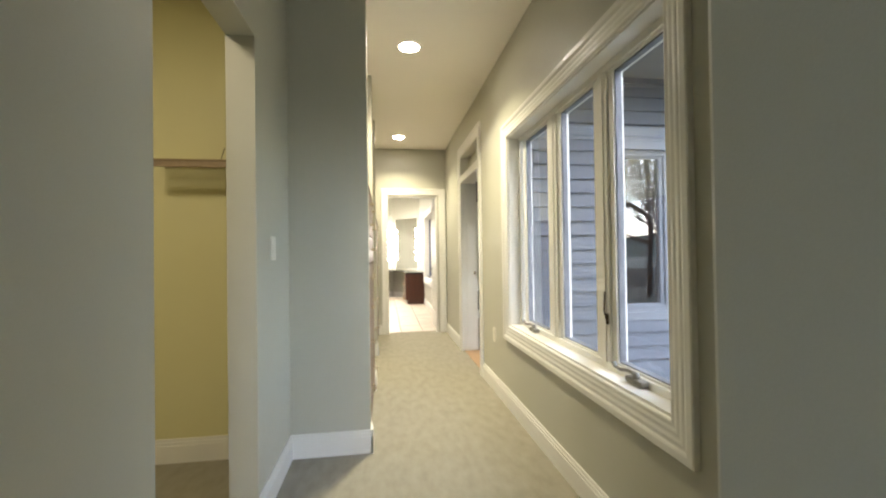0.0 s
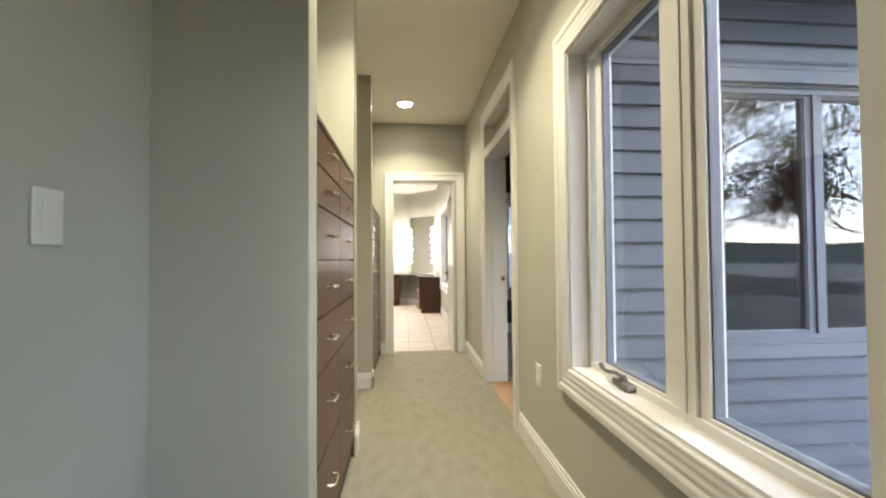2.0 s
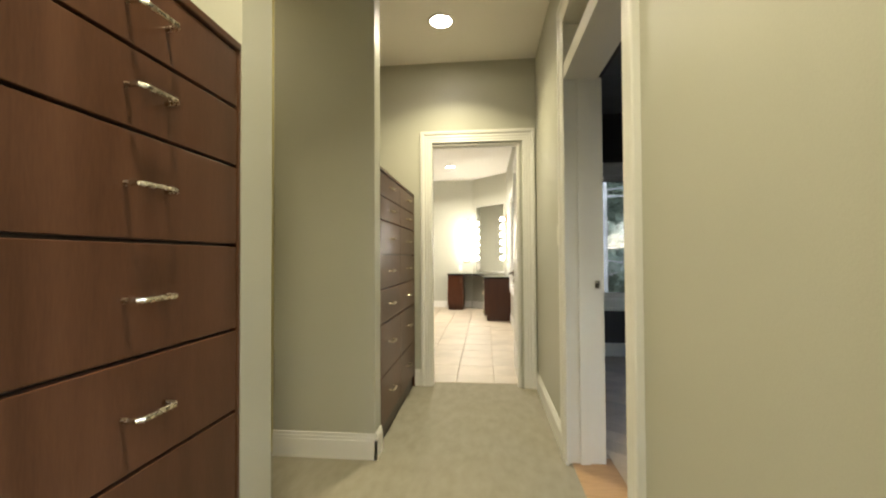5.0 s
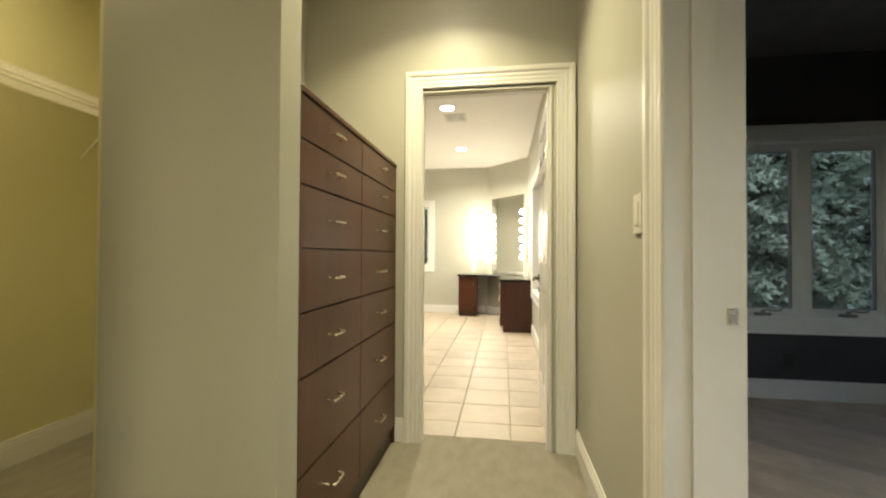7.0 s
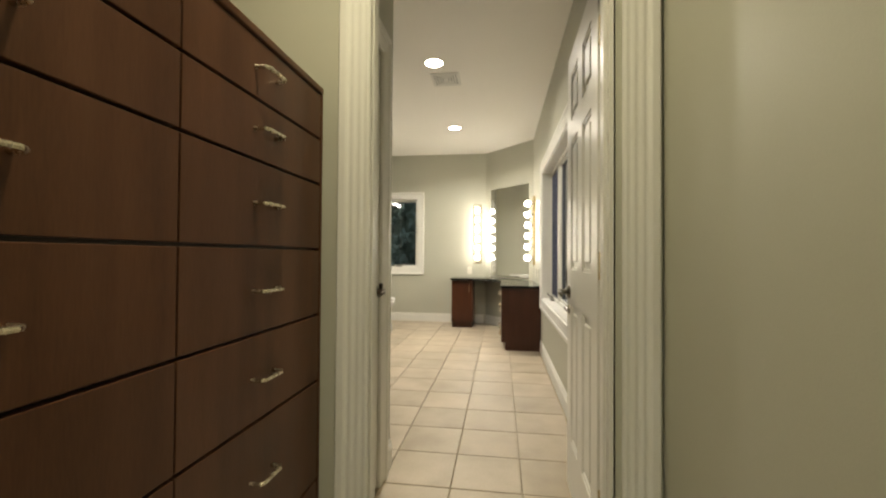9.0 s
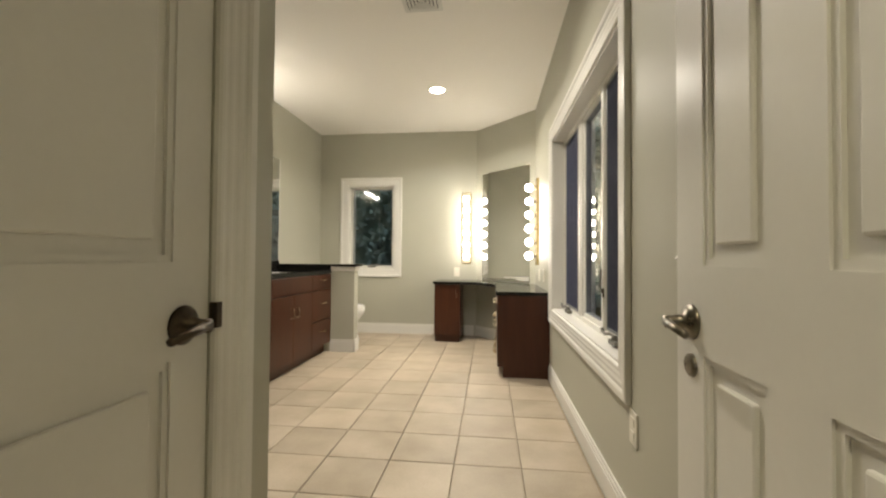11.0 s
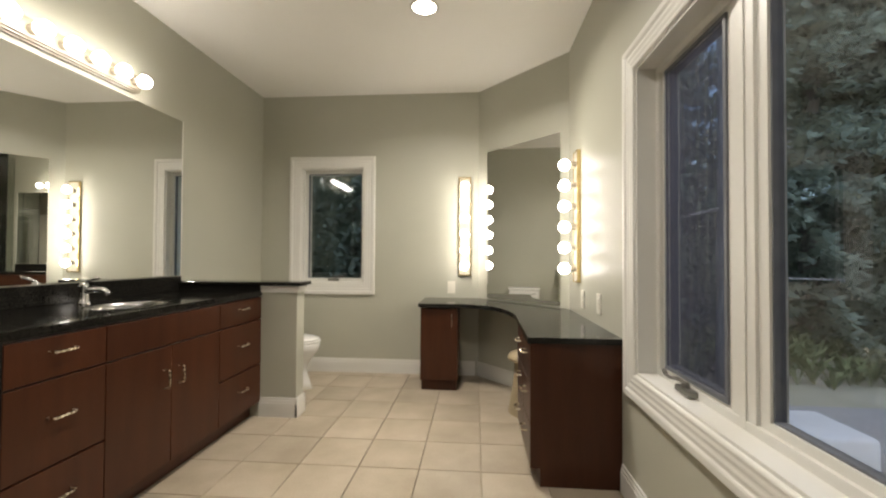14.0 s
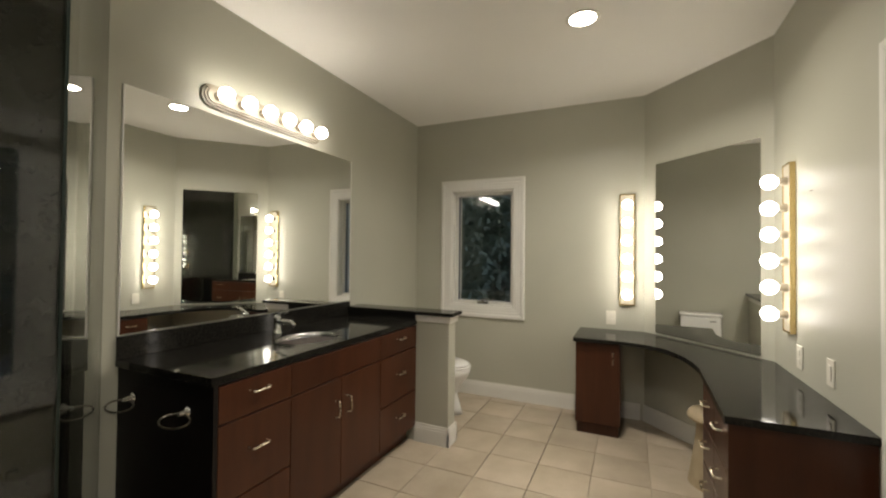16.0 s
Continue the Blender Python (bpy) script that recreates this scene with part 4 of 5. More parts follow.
part("seat", lathe(bmesh.new(), [(0, 0.385), (0.20, 0.385), (0.205, 0.40), (0.19, 0.425), (0, 0.435)], 24, sm), TANFABRIC, root, "", True)


# ---- toilet ----
root = thing("toilet", "white porcelain toilet behind the half wall", "toilet")
TM = Matrix.Translation((BX + 0.03, 10.86, 0)) @ Matrix.Diagonal((1, 1, 1, 1))
bm = one_box(0.012, 0.20, -0.21, 0.21, 0.395, 0.665, TM, 0.02)
tank = part("tank", bm, PORCELAIN, root)
part("tank_lid", one_box(0.008, 0.21, -0.22, 0.22, 0.666, 0.70, TM, 0.008), PORCELAIN, root)


def oval_loft(bm, rows, seg=28, m=I4):
    rings = [[bm.verts.new(m @ Vector((cx + rx * math.cos(2 * math.pi * k / seg), ry * math.sin(2 * math.pi * k / seg), z))) for k in range(seg)] for cx, rx, ry, z in rows]
    for a, b in zip(rings, rings[1:]):
        for k in range(seg):
            l = (k + 1) % seg
            bm.faces.new([a[k], a[l], b[l], b[k]])
    bm.faces.new(list(reversed(rings[0])))
    bm.faces.new(rings[-1])
    bmesh.ops.recalc_face_normals(bm, faces=bm.faces)
    return bm


part("bowl", oval_loft(bmesh.new(), [(0.42, 0.30, 0.12, 0.0), (0.41, 0.29, 0.105, 0.06), (0.42, 0.25, 0.10, 0.16), (0.45, 0.25, 0.125, 0.24), (0.49, 0.28, 0.17, 0.33), (0.50, 0.285, 0.185, 0.385), (0.50, 0.28, 0.18, 0.395)], 28, TM), PORCELAIN, root, "", True)
part("seat", oval_loft(bmesh.new(), [(0.50, 0.285, 0.188, 0.397), (0.50, 0.29, 0.19, 0.405), (0.50, 0.285, 0.186, 0.415)], 28, TM), PORCELAIN, root, "", True)
part("lid", oval_loft(bmesh.new(), [(0.49, 0.285, 0.188, 0.417), (0.49, 0.285, 0.188, 0.43), (0.48, 0.26, 0.165, 0.44)], 28, TM), PORCELAIN, root, "", True)
part("flush_lever", tube(bmesh.new(), [(0.198, -0.15, 0.62), (0.225, -0.15, 0.62), (0.228, -0.09, 0.615)], 0.007, 8, TM), CHROME, root)


# ---- shower ----
CXY, WXY, EXY = (-0.70, 8.00), (BX, 8.545), (-0.70, 6.81)
bm = prism(bmesh.new(), [(BX, 6.45), (-0.75, 6.45), (-0.75, 7.97), (BX, 8.44)], -0.1, 0.02)
bmesh.ops.recalc_face_normals(bm, faces=bm.faces)
structure(part("floor_shower", bm, SHOWER), "dark stone shower floor", "floor")
structure(part("wall_shower_west", one_box(BX, BX + 0.012, 6.45, 8.44, 0.0, H), SHOWER), "dark stone shower wall cladding", "wall")
structure(part("wall_shower_south", one_box(BX, -0.75, 6.69, 6.81, 0.0, H), SHOWER), "dark stone shower end wall", "wall")
root = structure(thing("shower_curb", "", ""), "dark granite shower curb", "curb")
bm = bmesh.new()
prism(bm, [(-0.76, 6.81), (-0.62, 6.81), (-0.62, 8.06), (BX, 8.60), (BX, 8.44), (-0.76, 7.965)], 0.0, 0.083)
bmesh.ops.recalc_face_normals(bm, faces=bm.faces)
part("curb_stone", bm, GRANITE, root)
bm = bmesh.new()
prism(bm, [(-0.772, 6.812), (-0.606, 6.812), (-0.606, 8.069), (BX + 0.002, 8.615), (BX + 0.002, 8.425), (-0.772, 7.958)], 0.083, 0.1055)
bmesh.ops.recalc_face_normals(bm, faces=bm.faces)
part("cap_stone", bm, GRANITE, root, "polished granite cap with a small overhang")
root = thing("shower_enclosure", "frameless clear glass shower enclosure on a granite curb", "shower")


def glass_panel(name, p, q, z0, z1, parent):
    n = math.hypot(q[0] - p[0], q[1] - p[1])
    m = frame_to((*p, 0), (q[0] - p[0], q[1] - p[1]), (-(q[1] - p[1]), q[0] - p[0]))
    g = part(name, one_box(0.002, n - 0.002, -0.005, 0.005, z0, z1, m), SHOWERGLASS, parent)
    e = bmesh.new()
    for u in (0.0005, n - 0.0025):
        box(e, u, u + 0.002, -0.005, 0.005, z0, z1, m)
    part("glass_edge", e, surface("dark_green_glass_edge", (0.02, 0.03, 0.025), (0.03, 0.04, 0.035), 5.0, 0.15), g)
    return g


glass_panel("side_panel", CXY, WXY, 0.107, 2.65, root)
glass_panel("return_panel", (-0.70, 7.70), CXY, 0.107, 2.65, root)
dg = glass_panel("glass_door", (-0.70, 6.98), (-0.70, 7.695), 0.12, 2.40, root)
glass_panel("hinge_panel", EXY, (-0.70, 6.975), 0.107, 2.65, root)
bm = bmesh.new()
for s in (1, -1):
    hx = -0.70 + s * 0.05
    tube(bm, [(-0.70, 7.63, 0.98), (hx - s * 0.01, 7.63, 0.98), (hx, 7.63, 0.99), (hx, 7.63, 1.22), (hx - s * 0.01, 7.63, 1.23), (-0.70, 7.63, 1.23)], 0.010, 10)
part("door_pull", bm, PEWTER, dg, "brushed metal D-shaped pull", True)


# ---- small fittings ----
def wall_plate(m, u, w, label, kind="light switch", wide=0.075, high=0.118):
    """A switch or socket plate on a wall, with its rocker."""
    root = thing("wall_switch" if kind == "light switch" else "wall_outlet", label, kind)
    dark = kind == "outlet, dark"
    part("plate", one_box(u - wide / 2, u + wide / 2, -0.007, 0.0, w - high / 2, w + high / 2, m, 0.002), BLACKPLASTIC if dark else PLASTIC, root)
    if kind == "light switch":
        part("rocker", one_box(u - 0.017, u + 0.017, -0.011, -0.006, w - 0.034, w + 0.034, m, 0.002), PLASTIC, root)
    else:
        for dz in (-0.024, 0.024):
            part("socket_face", one_box(u - 0.017, u + 0.017, -0.010, -0.006, w + dz - 0.015, w + dz + 0.015, m, 0.002), BLACKPLASTIC if dark else PLASTIC, root)
    return root


LEFTW = frame_to((LWALL, 0, 0), (0, 1), (-1, 0))
wall_plate(LEFTW, 2.02, 1.208, "ivory rocker light switch beside the closet doorway")
wall_plate(EAST, 3.295, 0.475, "ivory wall outlet low on the hall wall", "outlet")
wall_plate(EAST, 4.945, 1.204, "ivory rocker light switch beside the side doorway")
wall_plate(EAST, 7.44, 0.43, "ivory wall outlet low beside the bathroom window", "outlet")
wall_plate(EAST, 9.88, 0.865, "ivory rocker light switch above the makeup counter")
wall_plate(EAST, 10.24, 0.855, "ivory wall outlet above the makeup counter", "outlet")
wall_plate(NORTH, 0.24, 0.84, "ivory wall outlet above the makeup counter", "outlet")
wall_plate(SIDEFAR, 2.93, 0.30, "black wall outlet under the side room window", "outlet, dark")
for nu, nz, where in ((3.245, 1.592, "small dark nail in the hall wall"), (10.081, 1.691, "small dark nail in the bathroom wall")):
    root = thing("wall_nail", where, "nail")
    part("shank", lathe(bmesh.new(), [(0, 0), (0.0015, 0.0), (0.0015, 0.008), (0.003, 0.009), (0, 0.010)], 8, EAST @ Matrix.Translation((nu, 0, nz)) @ pose(0, 0, 0, 90, 0, 0)), BRONZE, root)


root = thing("robe_hook", "small white hook on the wall behind the bathroom door", "hook")
part("rose", lathe(bmesh.new(), [(0, 0), (0.016, 0.0), (0.014, 0.006), (0.005, 0.010), (0, 0.011)], 14, EAST @ Matrix.Translation((7.005, 0, 1.03)) @ pose(0, 0, 0, 90, 0, 0)), PORCELAIN, root, "", True)
part("arm", tube(bmesh.new(), [(7.005, -0.008, 1.03), (7.005, -0.036, 1.0305), (7.005, -0.044, 1.034)], 0.006, 8, EAST), PORCELAIN, root, "", True)


def wire_shelf(m, n, depth, label, braces=True, wire=WIRE, pitch=0.016):
    """Coated wire shelf: u along the wall, v towards the wall, front lip drooping."""
    root = thing("wire_shelf", label, "shelf", "wire closet shelves")
    bm = bmesh.new()
    for v, w in ((-depth, 0.0), (-depth, -0.035), (-depth * 0.5, -0.004), (-0.012, 0.0)):
        tube(bm, [(0, v, w), (n, v, w)], 0.0035, 6, m)
    part("rail", bm, wire, root)
    bm = bmesh.new()
    k = 0.0
    while k < n:
        box(bm, k - 0.0028, k + 0.0028, -depth, -0.01, 0.002, 0.006, m)
        box(bm, k - 0.0015, k + 0.0015, -depth - 0.0015, -depth + 0.0015, -0.035, 0.002, m)
        k += pitch
    tagged(part("wire_deck", bm, wire, root), kind="stuff")
    for u in ([0.25 + 0.62 * i for i in range(int(n / 0.62) + 1) if braces and 0.25 + 0.62 * i < n]):
        part("brace", tube(bmesh.new(), [(u, -depth + 0.02, -0.02), (u, -0.004, -0.27)], 0.006, 6, m), wire, root)
    if not braces:
        part("end_cap", one_box(-0.004, 0.03, -depth - 0.004, -depth + 0.004, -0.038, 0.008, m, 0.001), wire, root)
        part("front_lip", one_box(0.0, n, -depth + 0.002, -depth + 0.006, -0.036, -0.006, m), wire, root)
    return root


wire_shelf(frame_to((-0.975, 2.44, 1.69), (1, 0), (0, 1)), 0.575, 0.20, "tan wire closet shelf on a cream wall", False, TANWIRE, 0.013)
wire_shelf(frame_to((-1.68, 3.0, 1.915), (0, 1), (-1, 0)), 3.30, 0.30, "long white wire closet shelf with diagonal braces")
wire_shelf(frame_to((-1.38, 6.33, 1.88), (1, 0), (0, 1)), 0.9, 0.30, "short white wire shelf across the closet end")

root = thing("wire_hanger", "thin bent wire hanger resting on the closet shelf", "hanger")
part("wire", tube(bmesh.new(), [(-0.62, 2.29, 1.698), (-0.60, 2.29, 1.768), (-0.575, 2.30, 1.758), (-0.55, 2.30, 1.775), (-0.50, 2.31, 1.768), (-0.46, 2.31, 1.723), (-0.47, 2.32, 1.698)], 0.0022, 6), BRONZE, root)

# ---- outside ----
structure(part("ground", one_box(-300, 300, -300, 300, -0.6, -0.45), GRASS), "leaf-littered ground reaching the far woods", "ground")
bm = prism(bmesh.new(), [(RWO + 0.2, 7.4), (9.0, 7.4), (7.5, 12.1), (RWO + 0.2, 12.1)], -0.45, -0.43)
bmesh.ops.recalc_face_normals(bm, faces=bm.faces)
structure(part("gravel_bed", bm, GRAVEL), "grey gravel bed outside the bathroom", "gravel")


def siding(name, p, q, out, z0, z1, holes, label):
    """Lap siding: each course a tilted board."""
    root = structure(thing(name, label, "siding"), label, "siding")
    n = math.hypot(q[0] - p[0], q[1] - p[1])
    m = frame_to((*p, 0), (q[0] - p[0], q[1] - p[1]), (-out[0], -out[1]))
    z = z0
    while z < z1:
        spans = [(0.0, n)]
        for h0, h1, w0, w1 in holes:
            if w0 < z + 0.06 < w1:
                spans = [s for a, b in spans for s in ((a, min(b, h0)), (max(a, h1), b)) if s[1] - s[0] > 0.01]
        for a, b in spans:
            bm = bmesh.new()
            v = [bm.verts.new(m @ Vector(c)) for c in ((a, -0.030, z), (b, -0.030, z), (b, -0.007, z + 0.118), (a, -0.007, z + 0.118), (a, 0.0, z), (b, 0.0, z), (b, 0.0, z + 0.118), (a, 0.0, z + 0.118))]
            for f in ((0, 1, 2, 3), (5, 4, 7, 6), (4, 5, 1, 0), (3, 2, 6, 7), (4, 0, 3, 7), (1, 5, 6, 2)):
                bm.faces.new([v[i] for i in f])
            bmesh.ops.recalc_face_normals(bm, faces=bm.faces)
            part("siding_board", bm, SIDING, root)
        z += 0.115
    return root


siding("siding_front", (RWO, 3.06), (4.20, 3.06), (0, -1), -0.42, 2.58, [(0.62, 2.58, 0.58, 2.17)], "blue-grey lap siding on the wing facing the yard")
siding("siding_east", (RWO, 0.0), (RWO, 3.04), (1, 0), -0.42, 2.5, [(1.04, 2.98, 0.45, 2.2)], "blue-grey lap siding on the hall wall outside")
siding("siding_wing_north", (4.20, RY1 + 0.15), (RWO, RY1 + 0.15), (0, 1), -0.42, 2.4, [(0.4, 2.40, 0.45, 2.2)], "blue-grey lap siding behind the wing")
siding("siding_wing_east", (4.20, 3.06), (4.20, RY1 + 0.15), (1, 0), -0.42, 2.4, [], "blue-grey lap siding on the wing end")
bm = one_box(RWO, 4.22, 3.034, 3.06, 2.087, 2.20)
box(bm, 4.20, 4.225, 3.035, 3.16, -0.42, 2.60)
structure(part("trim_frieze", bm, EXTRIM), "pale grey frieze board and corner board", "trim")
bm = one_box(RWO, 5.0, 2.42, RY1 + 0.8, 2.62, 2.66)
structure(part("soffit_wing", bm, SOFFIT), "grey eave soffit over the wing", "soffit")
part("gutter_board", one_box(RWO, 5.0, 2.39, 2.42, 2.58, 2.80), EXTRIM, bpy.data.objects["soffit_wing"])
bm = bmesh.new()
prism(bm, [(-3.2, -3.0), (1.9, -3.0), (1.9, 7.9), (1.5, 7.9), (1.5, 12.4), (-3.2, 12.4)], 2.90, 3.0)
box(bm, 1.36, 5.05, 2.36, RY1 + 0.85, 2.90, 3.0)
bmesh.ops.recalc_face_normals(bm, faces=bm.faces)
structure(part("roof", bm, ROOF), "dark shingled roof over the house", "roof")
root = thing("stone_ledge", "low pale concrete ledge with rounded edges on the gravel", "ledge")
part("ledge", one_box(1.75, 3.18, 10.40, 10.95, -0.43, -0.07, bevel=0.035), CONCRETE, root, "", True)


# ---- trees ----
def conifer(seed, h):
    rnd = random.Random(seed)
    trunk, crown = bmesh.new(), []
    tube(trunk, [(0, 0, 0), (0.03, 0.02, h * 0.5), (0, 0, h)], 0.012 * h + 0.05, 8, I4, 0.12)
    verts, faces = [], []
    z = h * 0.06
    while z < h * 0.98:
        reach = (1 - z / h) ** 0.8 * h * 0.165 + 0.15
        for k in range(rnd.randint(9, 11)):
            a = rnd.uniform(0, 2 * math.pi)
            ln = reach * rnd.uniform(0.6, 1.15)
            droop = rnd.uniform(0.12, 0.35)
            n = max(3, int(ln / 0.14))
            for i in range(n):
                t = (i + 0.6) / n
                bx, by, bz = math.cos(a) * ln * t, math.sin(a) * ln * t, z - droop * ln * t * t + rnd.uniform(-0.10, 0.10)
                for s in (-1, 1):
                    for rep in range(4):
                        sa = a + s * rnd.uniform(0.5, 1.2)
                        sl = rnd.uniform(0.08, 0.28) * (1.25 - 0.5 * t)
                        ex, ey, ez = bx + math.cos(sa) * sl, by + math.sin(sa) * sl, bz + rnd.uniform(-0.16, 0.10)
                        wv = rnd.uniform(0.010, 0.022)
                        px, py = -math.sin(sa) * wv, math.cos(sa) * wv
                        b0 = len(verts)
                        verts += [(bx, by, bz), (bx * 0.5 + ex * 0.5 + px, by * 0.5 + ey * 0.5 + py, (bz + ez) / 2 + 0.012), (ex, ey, ez), (bx * 0.5 + ex * 0.5 - px, by * 0.5 + ey * 0.5 - py, (bz + ez) / 2 - 0.03)]
                        faces.append((b0, b0 + 1, b0 + 2, b0 + 3))
        z += rnd.uniform(0.15, 0.27)
    root = thing("conifer", "tall dark green conifer outside the windows", "tree", "conifers outside")
    part("trunk", trunk, BARK, root, "", True)
    me = bpy.data.meshes.new("crown")
    me.from_pydata(verts, [], faces)
    me.materials.append(NEEDLE)
    c = new("crown", me)
    c.parent = root
    return root


def broadleaf(seed, h):
    rnd = random.Random(seed)
    bm = bmesh.new()
    tube(bm, [(0, 0, 0), (0.1, 0.05, h * 0.3), (0.0, 0.1, h * 0.62)], 0.012 * h, 8, I4, 0.5)
    verts, faces = [], []

    def limb(p, d, ln, r, depth):
        q = p + d * ln
        tube(bm, [p, (p + q) / 2 + Vector((rnd.uniform(-0.1, 0.1), rnd.uniform(-0.1, 0.1), 0.05)) * ln, q], r, 5, I4, 0.5)
        if depth == 0:
            for k in range(34):
                c = q + Vector((rnd.gauss(0, 0.32), rnd.gauss(0, 0.32), rnd.gauss(0, 0.25)))
                n = Vector((rnd.uniform(-1, 1), rnd.uniform(-1, 1), rnd.uniform(-1, 1))).normalized()
                u = n.orthogonal().normalized() * rnd.uniform(0.05, 0.09)
                w = n.cross(u) * 0.7
                b0 = len(verts)
                verts.extend([tuple(c - u), tuple(c + w), tuple(c + u), tuple(c - w)])
                faces.append((b0, b0 + 1, b0 + 2, b0 + 3))
            return
        for k in range(3):
            e = (d + Vector((rnd.uniform(-0.8, 0.8), rnd.uniform(-0.8, 0.8), rnd.uniform(-0.25, 0.6)))).normalized()
            limb(q, e, ln * rnd.uniform(0.6, 0.8), r * 0.5, depth - 1)

    for k in range(7):
        a = k * 2.4
        limb(Vector((0.03, 0.06, h * rnd.uniform(0.22, 0.6))), Vector((math.cos(a), math.sin(a), rnd.uniform(0.2, 0.7))).normalized(), h * 0.20, 0.007 * h, 3)
    root = thing("broadleaf_tree", "half-bare broadleaf tree across the yard", "tree", "yard trees")
    part("trunk", bm, BARK, root, "", True)
    me = bpy.data.meshes.new("crown")
    me.from_pydata(verts, [], faces)
    me.materials.append(LEAF)
    c = new("crown", me)
    c.parent = root
    return root


_forest = [conifer(1, 13.0), conifer(2, 10.5), conifer(3, 15.0)]
_spots = [(7.8, 15.2), (1.0, 15.4), (-1.0, 15.0), (9.8, 15.4), (10.4, 12.2), (9.2, 14.0), (10.8, 9.2), (4.6, 16.0), (9.6, 13.0), (2.2, 15.0), (0.2, 15.6), (-1.8, 15.2), (6.4, 15.2), (-0.8, 18.2), (1.4, 19.0), (10.5, 10.6), (11.2, 14.0),
          (3.6, 17.5), (8.6, 17.0), (-3.6, 17.6), (-5.6, 15.8), (12.8, 8.0), (5.8, 19.5), (13.5, 17.0), (14.5, 13.0), (15.5, 9.5), (-4.6, 19.5), (-7.5, 18.5), (9.4, 7.4), (12.0, 11.8), (13.2, 10.2), (10.0, 12.8), (12.2, 15.6), (6.9, 17.2), (2.0, 17.2), (-0.4, 16.8), (9.0, 19.2), (7.6, 14.2)]
_rt = random.Random(11)
for i, (tx, ty) in enumerate(_spots):
    src = _forest[i % 3]
    mt = pose(tx, ty, -0.5, 0, 0, _rt.uniform(0, 360))
    if i < 3:
        src.matrix_basis = mt
    else:
        ob = copy_thing(src, mt)
        ob.scale = [_rt.uniform(0.8, 1.1)] * 3


def bare_trunk(h):
    """A tall pale trunk with thin dead limbs."""
    rnd = random.Random(8)
    root = thing("bare_tree", "tall pale grey tree trunk with thin dead limbs beside the gravel", "tree")
    part("trunk", tube(bmesh.new(), [(0, 0, 0), (0.02, 0.0, 0.35), (0.05, 0.03, h * 0.3), (0.0, 0.06, h * 0.65), (0.05, 0.02, h)], 0.17, 12, I4, 0.35), PALEBARK, root, "", True)
    for k in range(26):
        z, a, ln = rnd.uniform(0.9, h * 0.9), rnd.uniform(0, 2 * math.pi), rnd.uniform(0.5, 1.7)
        p = Vector((0.04, 0.03, z))
        d = Vector((math.cos(a), math.sin(a), rnd.uniform(-0.3, 0.35)))
        part("limb", tube(bmesh.new(), [p, p + d * ln * 0.5, p + d * ln + Vector((0, 0, rnd.uniform(-0.15, 0.1)))], 0.018, 5, I4, 0.3), PALEBARK, root)
    return root


bare_trunk(11.0).matrix_basis = pose(3.5, 12.65, -0.48)
_yard = [broadleaf(5, 9.0), broadleaf(6, 8.0)]
for i, (tx, ty) in enumerate([(5.0, -8.5), (9.5, -7.0), (2.5, -15.0), (13.0, -12.0), (8.0, -18.0), (17.0, -7.0)]):
    mt = pose(tx, ty, -0.5, 0, 0, _rt.uniform(0, 360))
    if i < 2:
        _yard[i].matrix_basis = mt
    else:
        copy_thing(_yard[i % 2], mt)
# bare brush across the yard
rb = random.Random(21)
verts, faces = [], []
for k in range(900):
    bx, by = rb.uniform(1.5, 24.0), rb.uniform(-26.0, -9.0)
    lean = rb.uniform(0, 2 * math.pi)
    for j in range(5):
        a = lean + rb.uniform(-0.9, 0.9)
        ln, up = rb.uniform(0.3, 1.1), rb.uniform(0.05, 0.45)
        w = rb.uniform(0.010, 0.024)
        b0 = len(verts)
        ex, ey = bx + math.cos(a) * ln, by + math.sin(a) * ln
        verts += [(bx, by, -0.46), (bx, by, -0.44 + w), (ex, ey, -0.44 + up + w), (ex, ey, -0.44 + up)]
        faces.append((b0, b0 + 1, b0 + 2, b0 + 3))
me = bpy.data.meshes.new("dry_brush")
me.from_pydata(verts, [], faces)
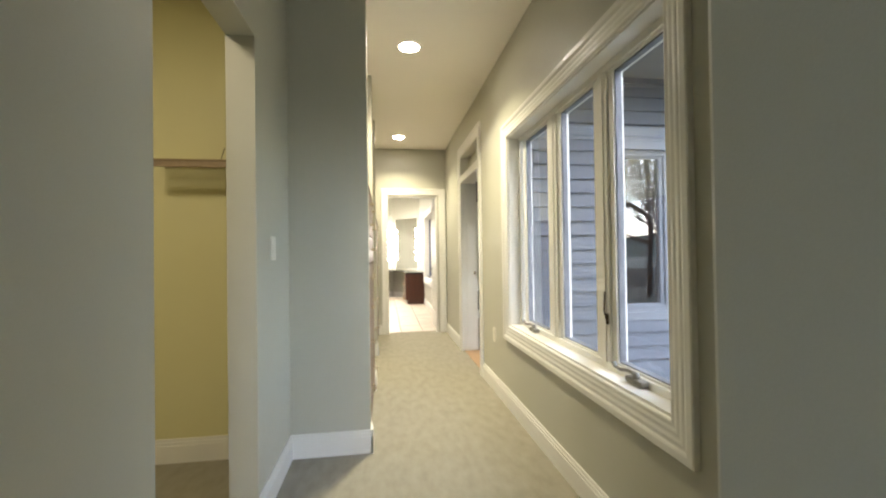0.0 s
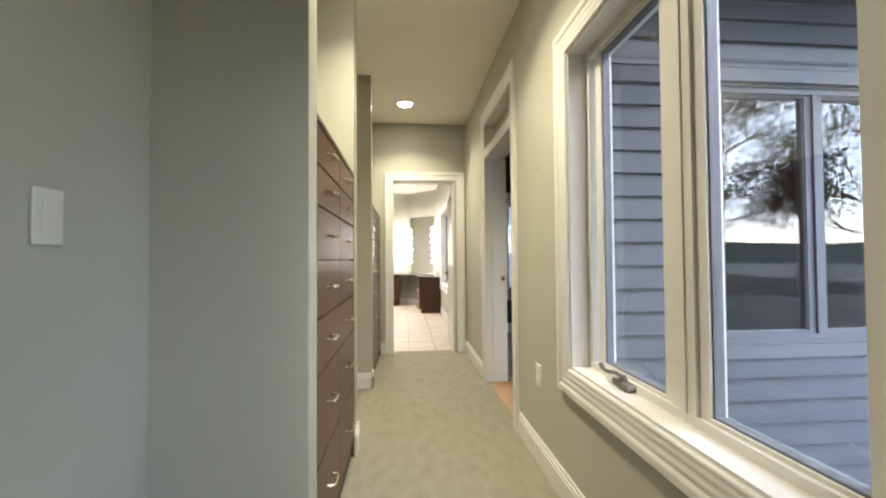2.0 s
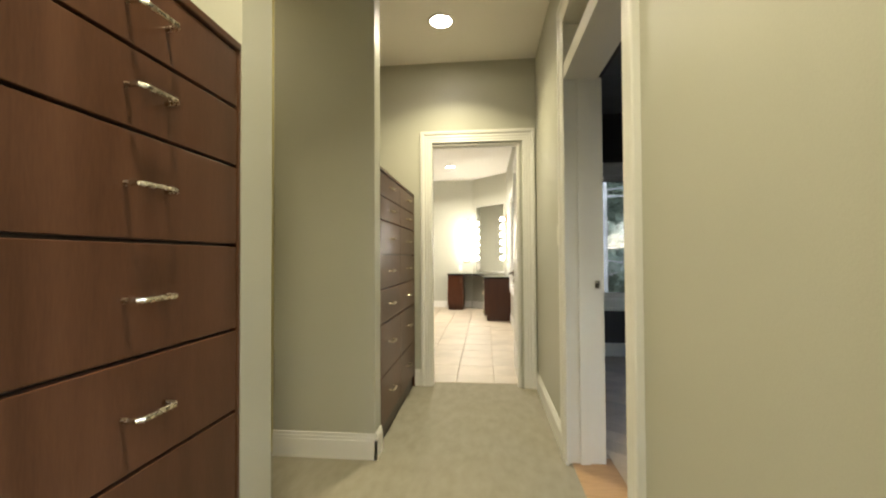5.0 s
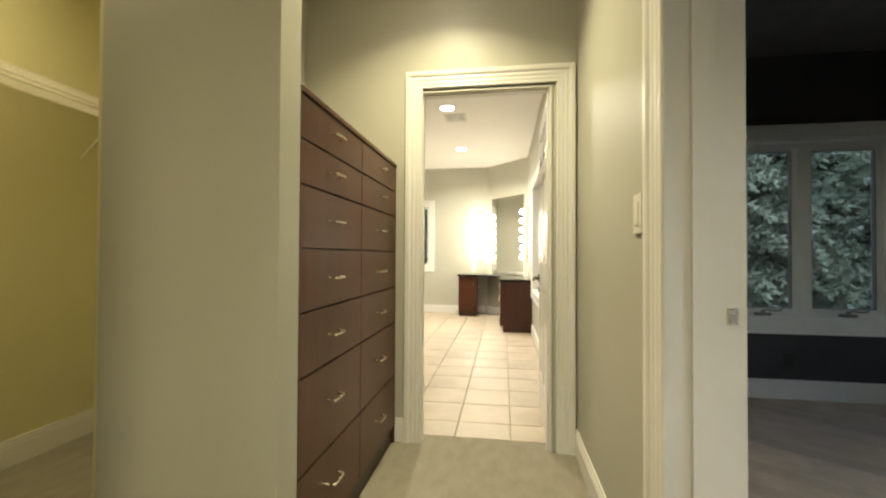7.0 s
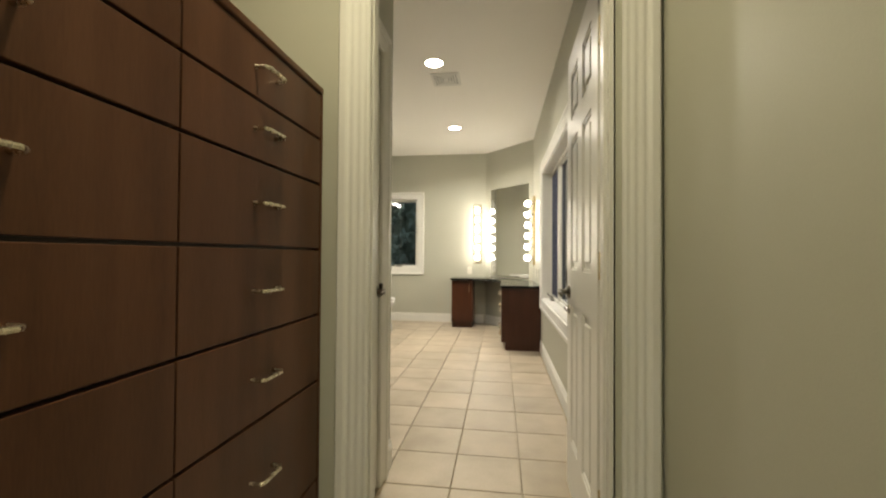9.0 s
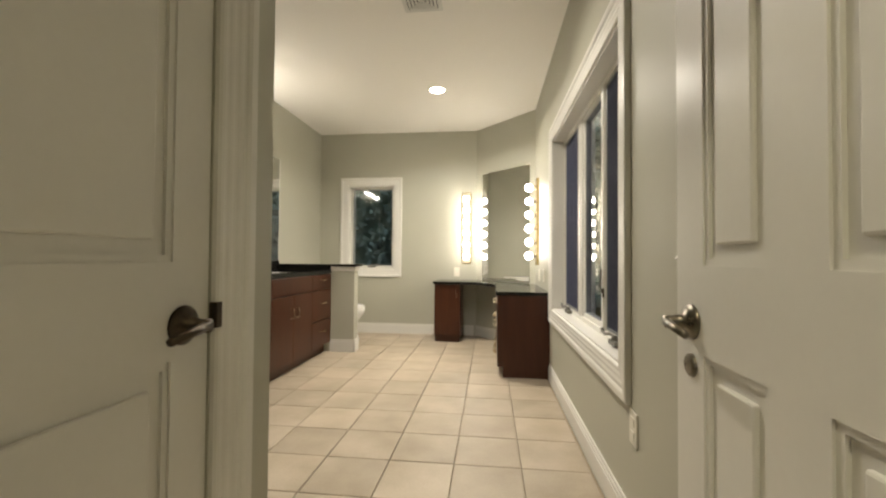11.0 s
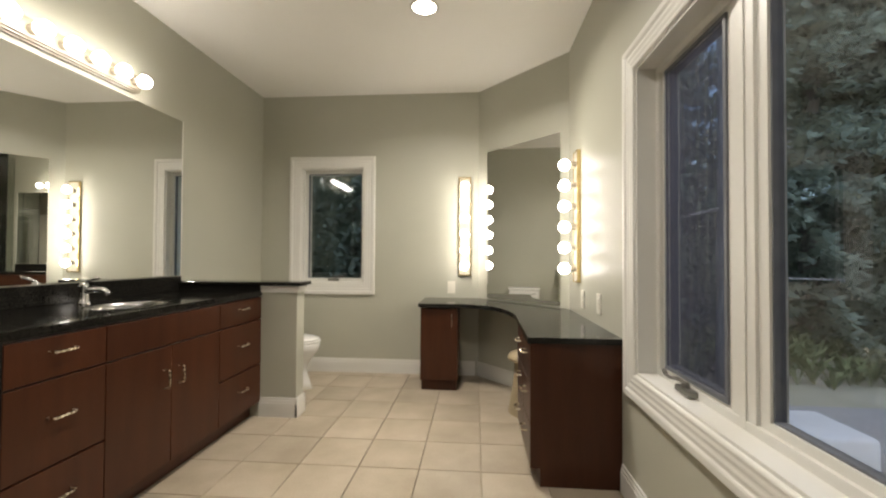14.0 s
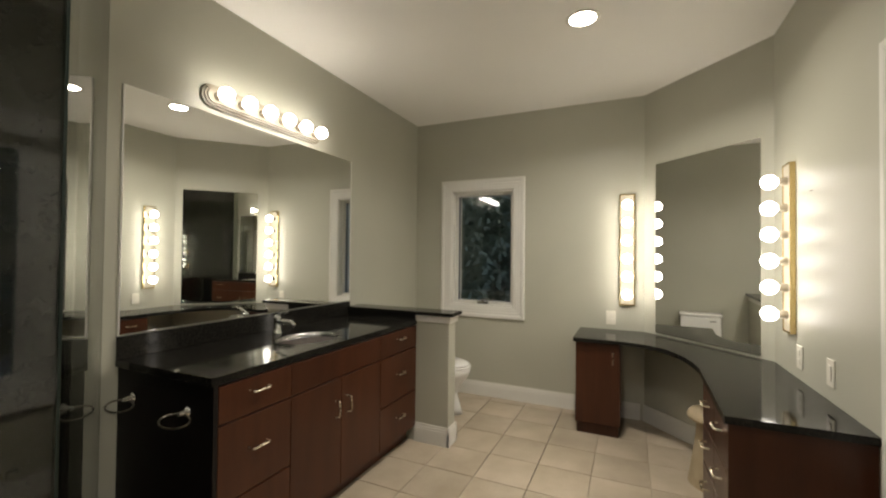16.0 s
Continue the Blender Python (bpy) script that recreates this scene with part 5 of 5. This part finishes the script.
me.materials.append(surface("pale_dry_twigs", (0.30, 0.28, 0.24), (0.44, 0.42, 0.37), 3.0, 0.9))
tagged(new("dry_brush", me), "pale bare brush scattered over the yard", "brush", "", "stuff")
# undergrowth along the edge of the wood
ru = random.Random(33)
verts, faces = [], []
for k in range(2600):
    if ru.random() < 0.55:
        bx, by = ru.uniform(7.9, 11.5), ru.uniform(7.0, 14.0)
    else:
        bx, by = ru.uniform(-4.0, 9.0), ru.uniform(12.7, 15.5)
    tall = ru.uniform(0.15, 0.5)
    for j in range(6):
        a = ru.uniform(0, 2 * math.pi)
        ex, ey = bx + math.cos(a) * tall * 0.6, by + math.sin(a) * tall * 0.6
        w = ru.uniform(0.012, 0.03)
        px, py = -math.sin(a) * w, math.cos(a) * w
        b0 = len(verts)
        verts += [(bx, by, -0.46), ((bx + ex) / 2 + px, (by + ey) / 2 + py, -0.46 + tall * 0.7), (ex, ey, -0.46 + tall * ru.uniform(0.7, 1.0)), ((bx + ex) / 2 - px, (by + ey) / 2 - py, -0.46 + tall * 0.6)]
        faces.append((b0, b0 + 1, b0 + 2, b0 + 3))
me = bpy.data.meshes.new("undergrowth")
me.from_pydata(verts, [], faces)
me.materials.append(surface("dull_green_weeds", (0.075, 0.10, 0.045), (0.16, 0.17, 0.085), 1.5, 0.9, spec=0.1))
tagged(new("undergrowth", me), "low green weeds along the edge of the wood", "weeds", "", "stuff")
# far wooded ridge
bm = bmesh.new()
rid = random.Random(4)
prev = None
for k in range(121):
    a = 2 * math.pi * k / 120
    r = 120 + 12 * math.sin(3 * a)
    hh = 4 + 1.5 * math.sin(5 * a) + rid.uniform(-0.6, 0.6)
    cur = [bm.verts.new((r * math.cos(a), r * math.sin(a), -0.5)), bm.verts.new(((r + 20) * math.cos(a), (r + 20) * math.sin(a), hh))]
    if prev:
        bm.faces.new([prev[0], cur[0], cur[1], prev[1]])
    prev = cur
structure(part("backdrop_ridge", bm, surface("far_woods", (0.06, 0.085, 0.06), (0.11, 0.14, 0.10), 0.3, 0.95)), "low wooded ridge on the horizon", "backdrop")
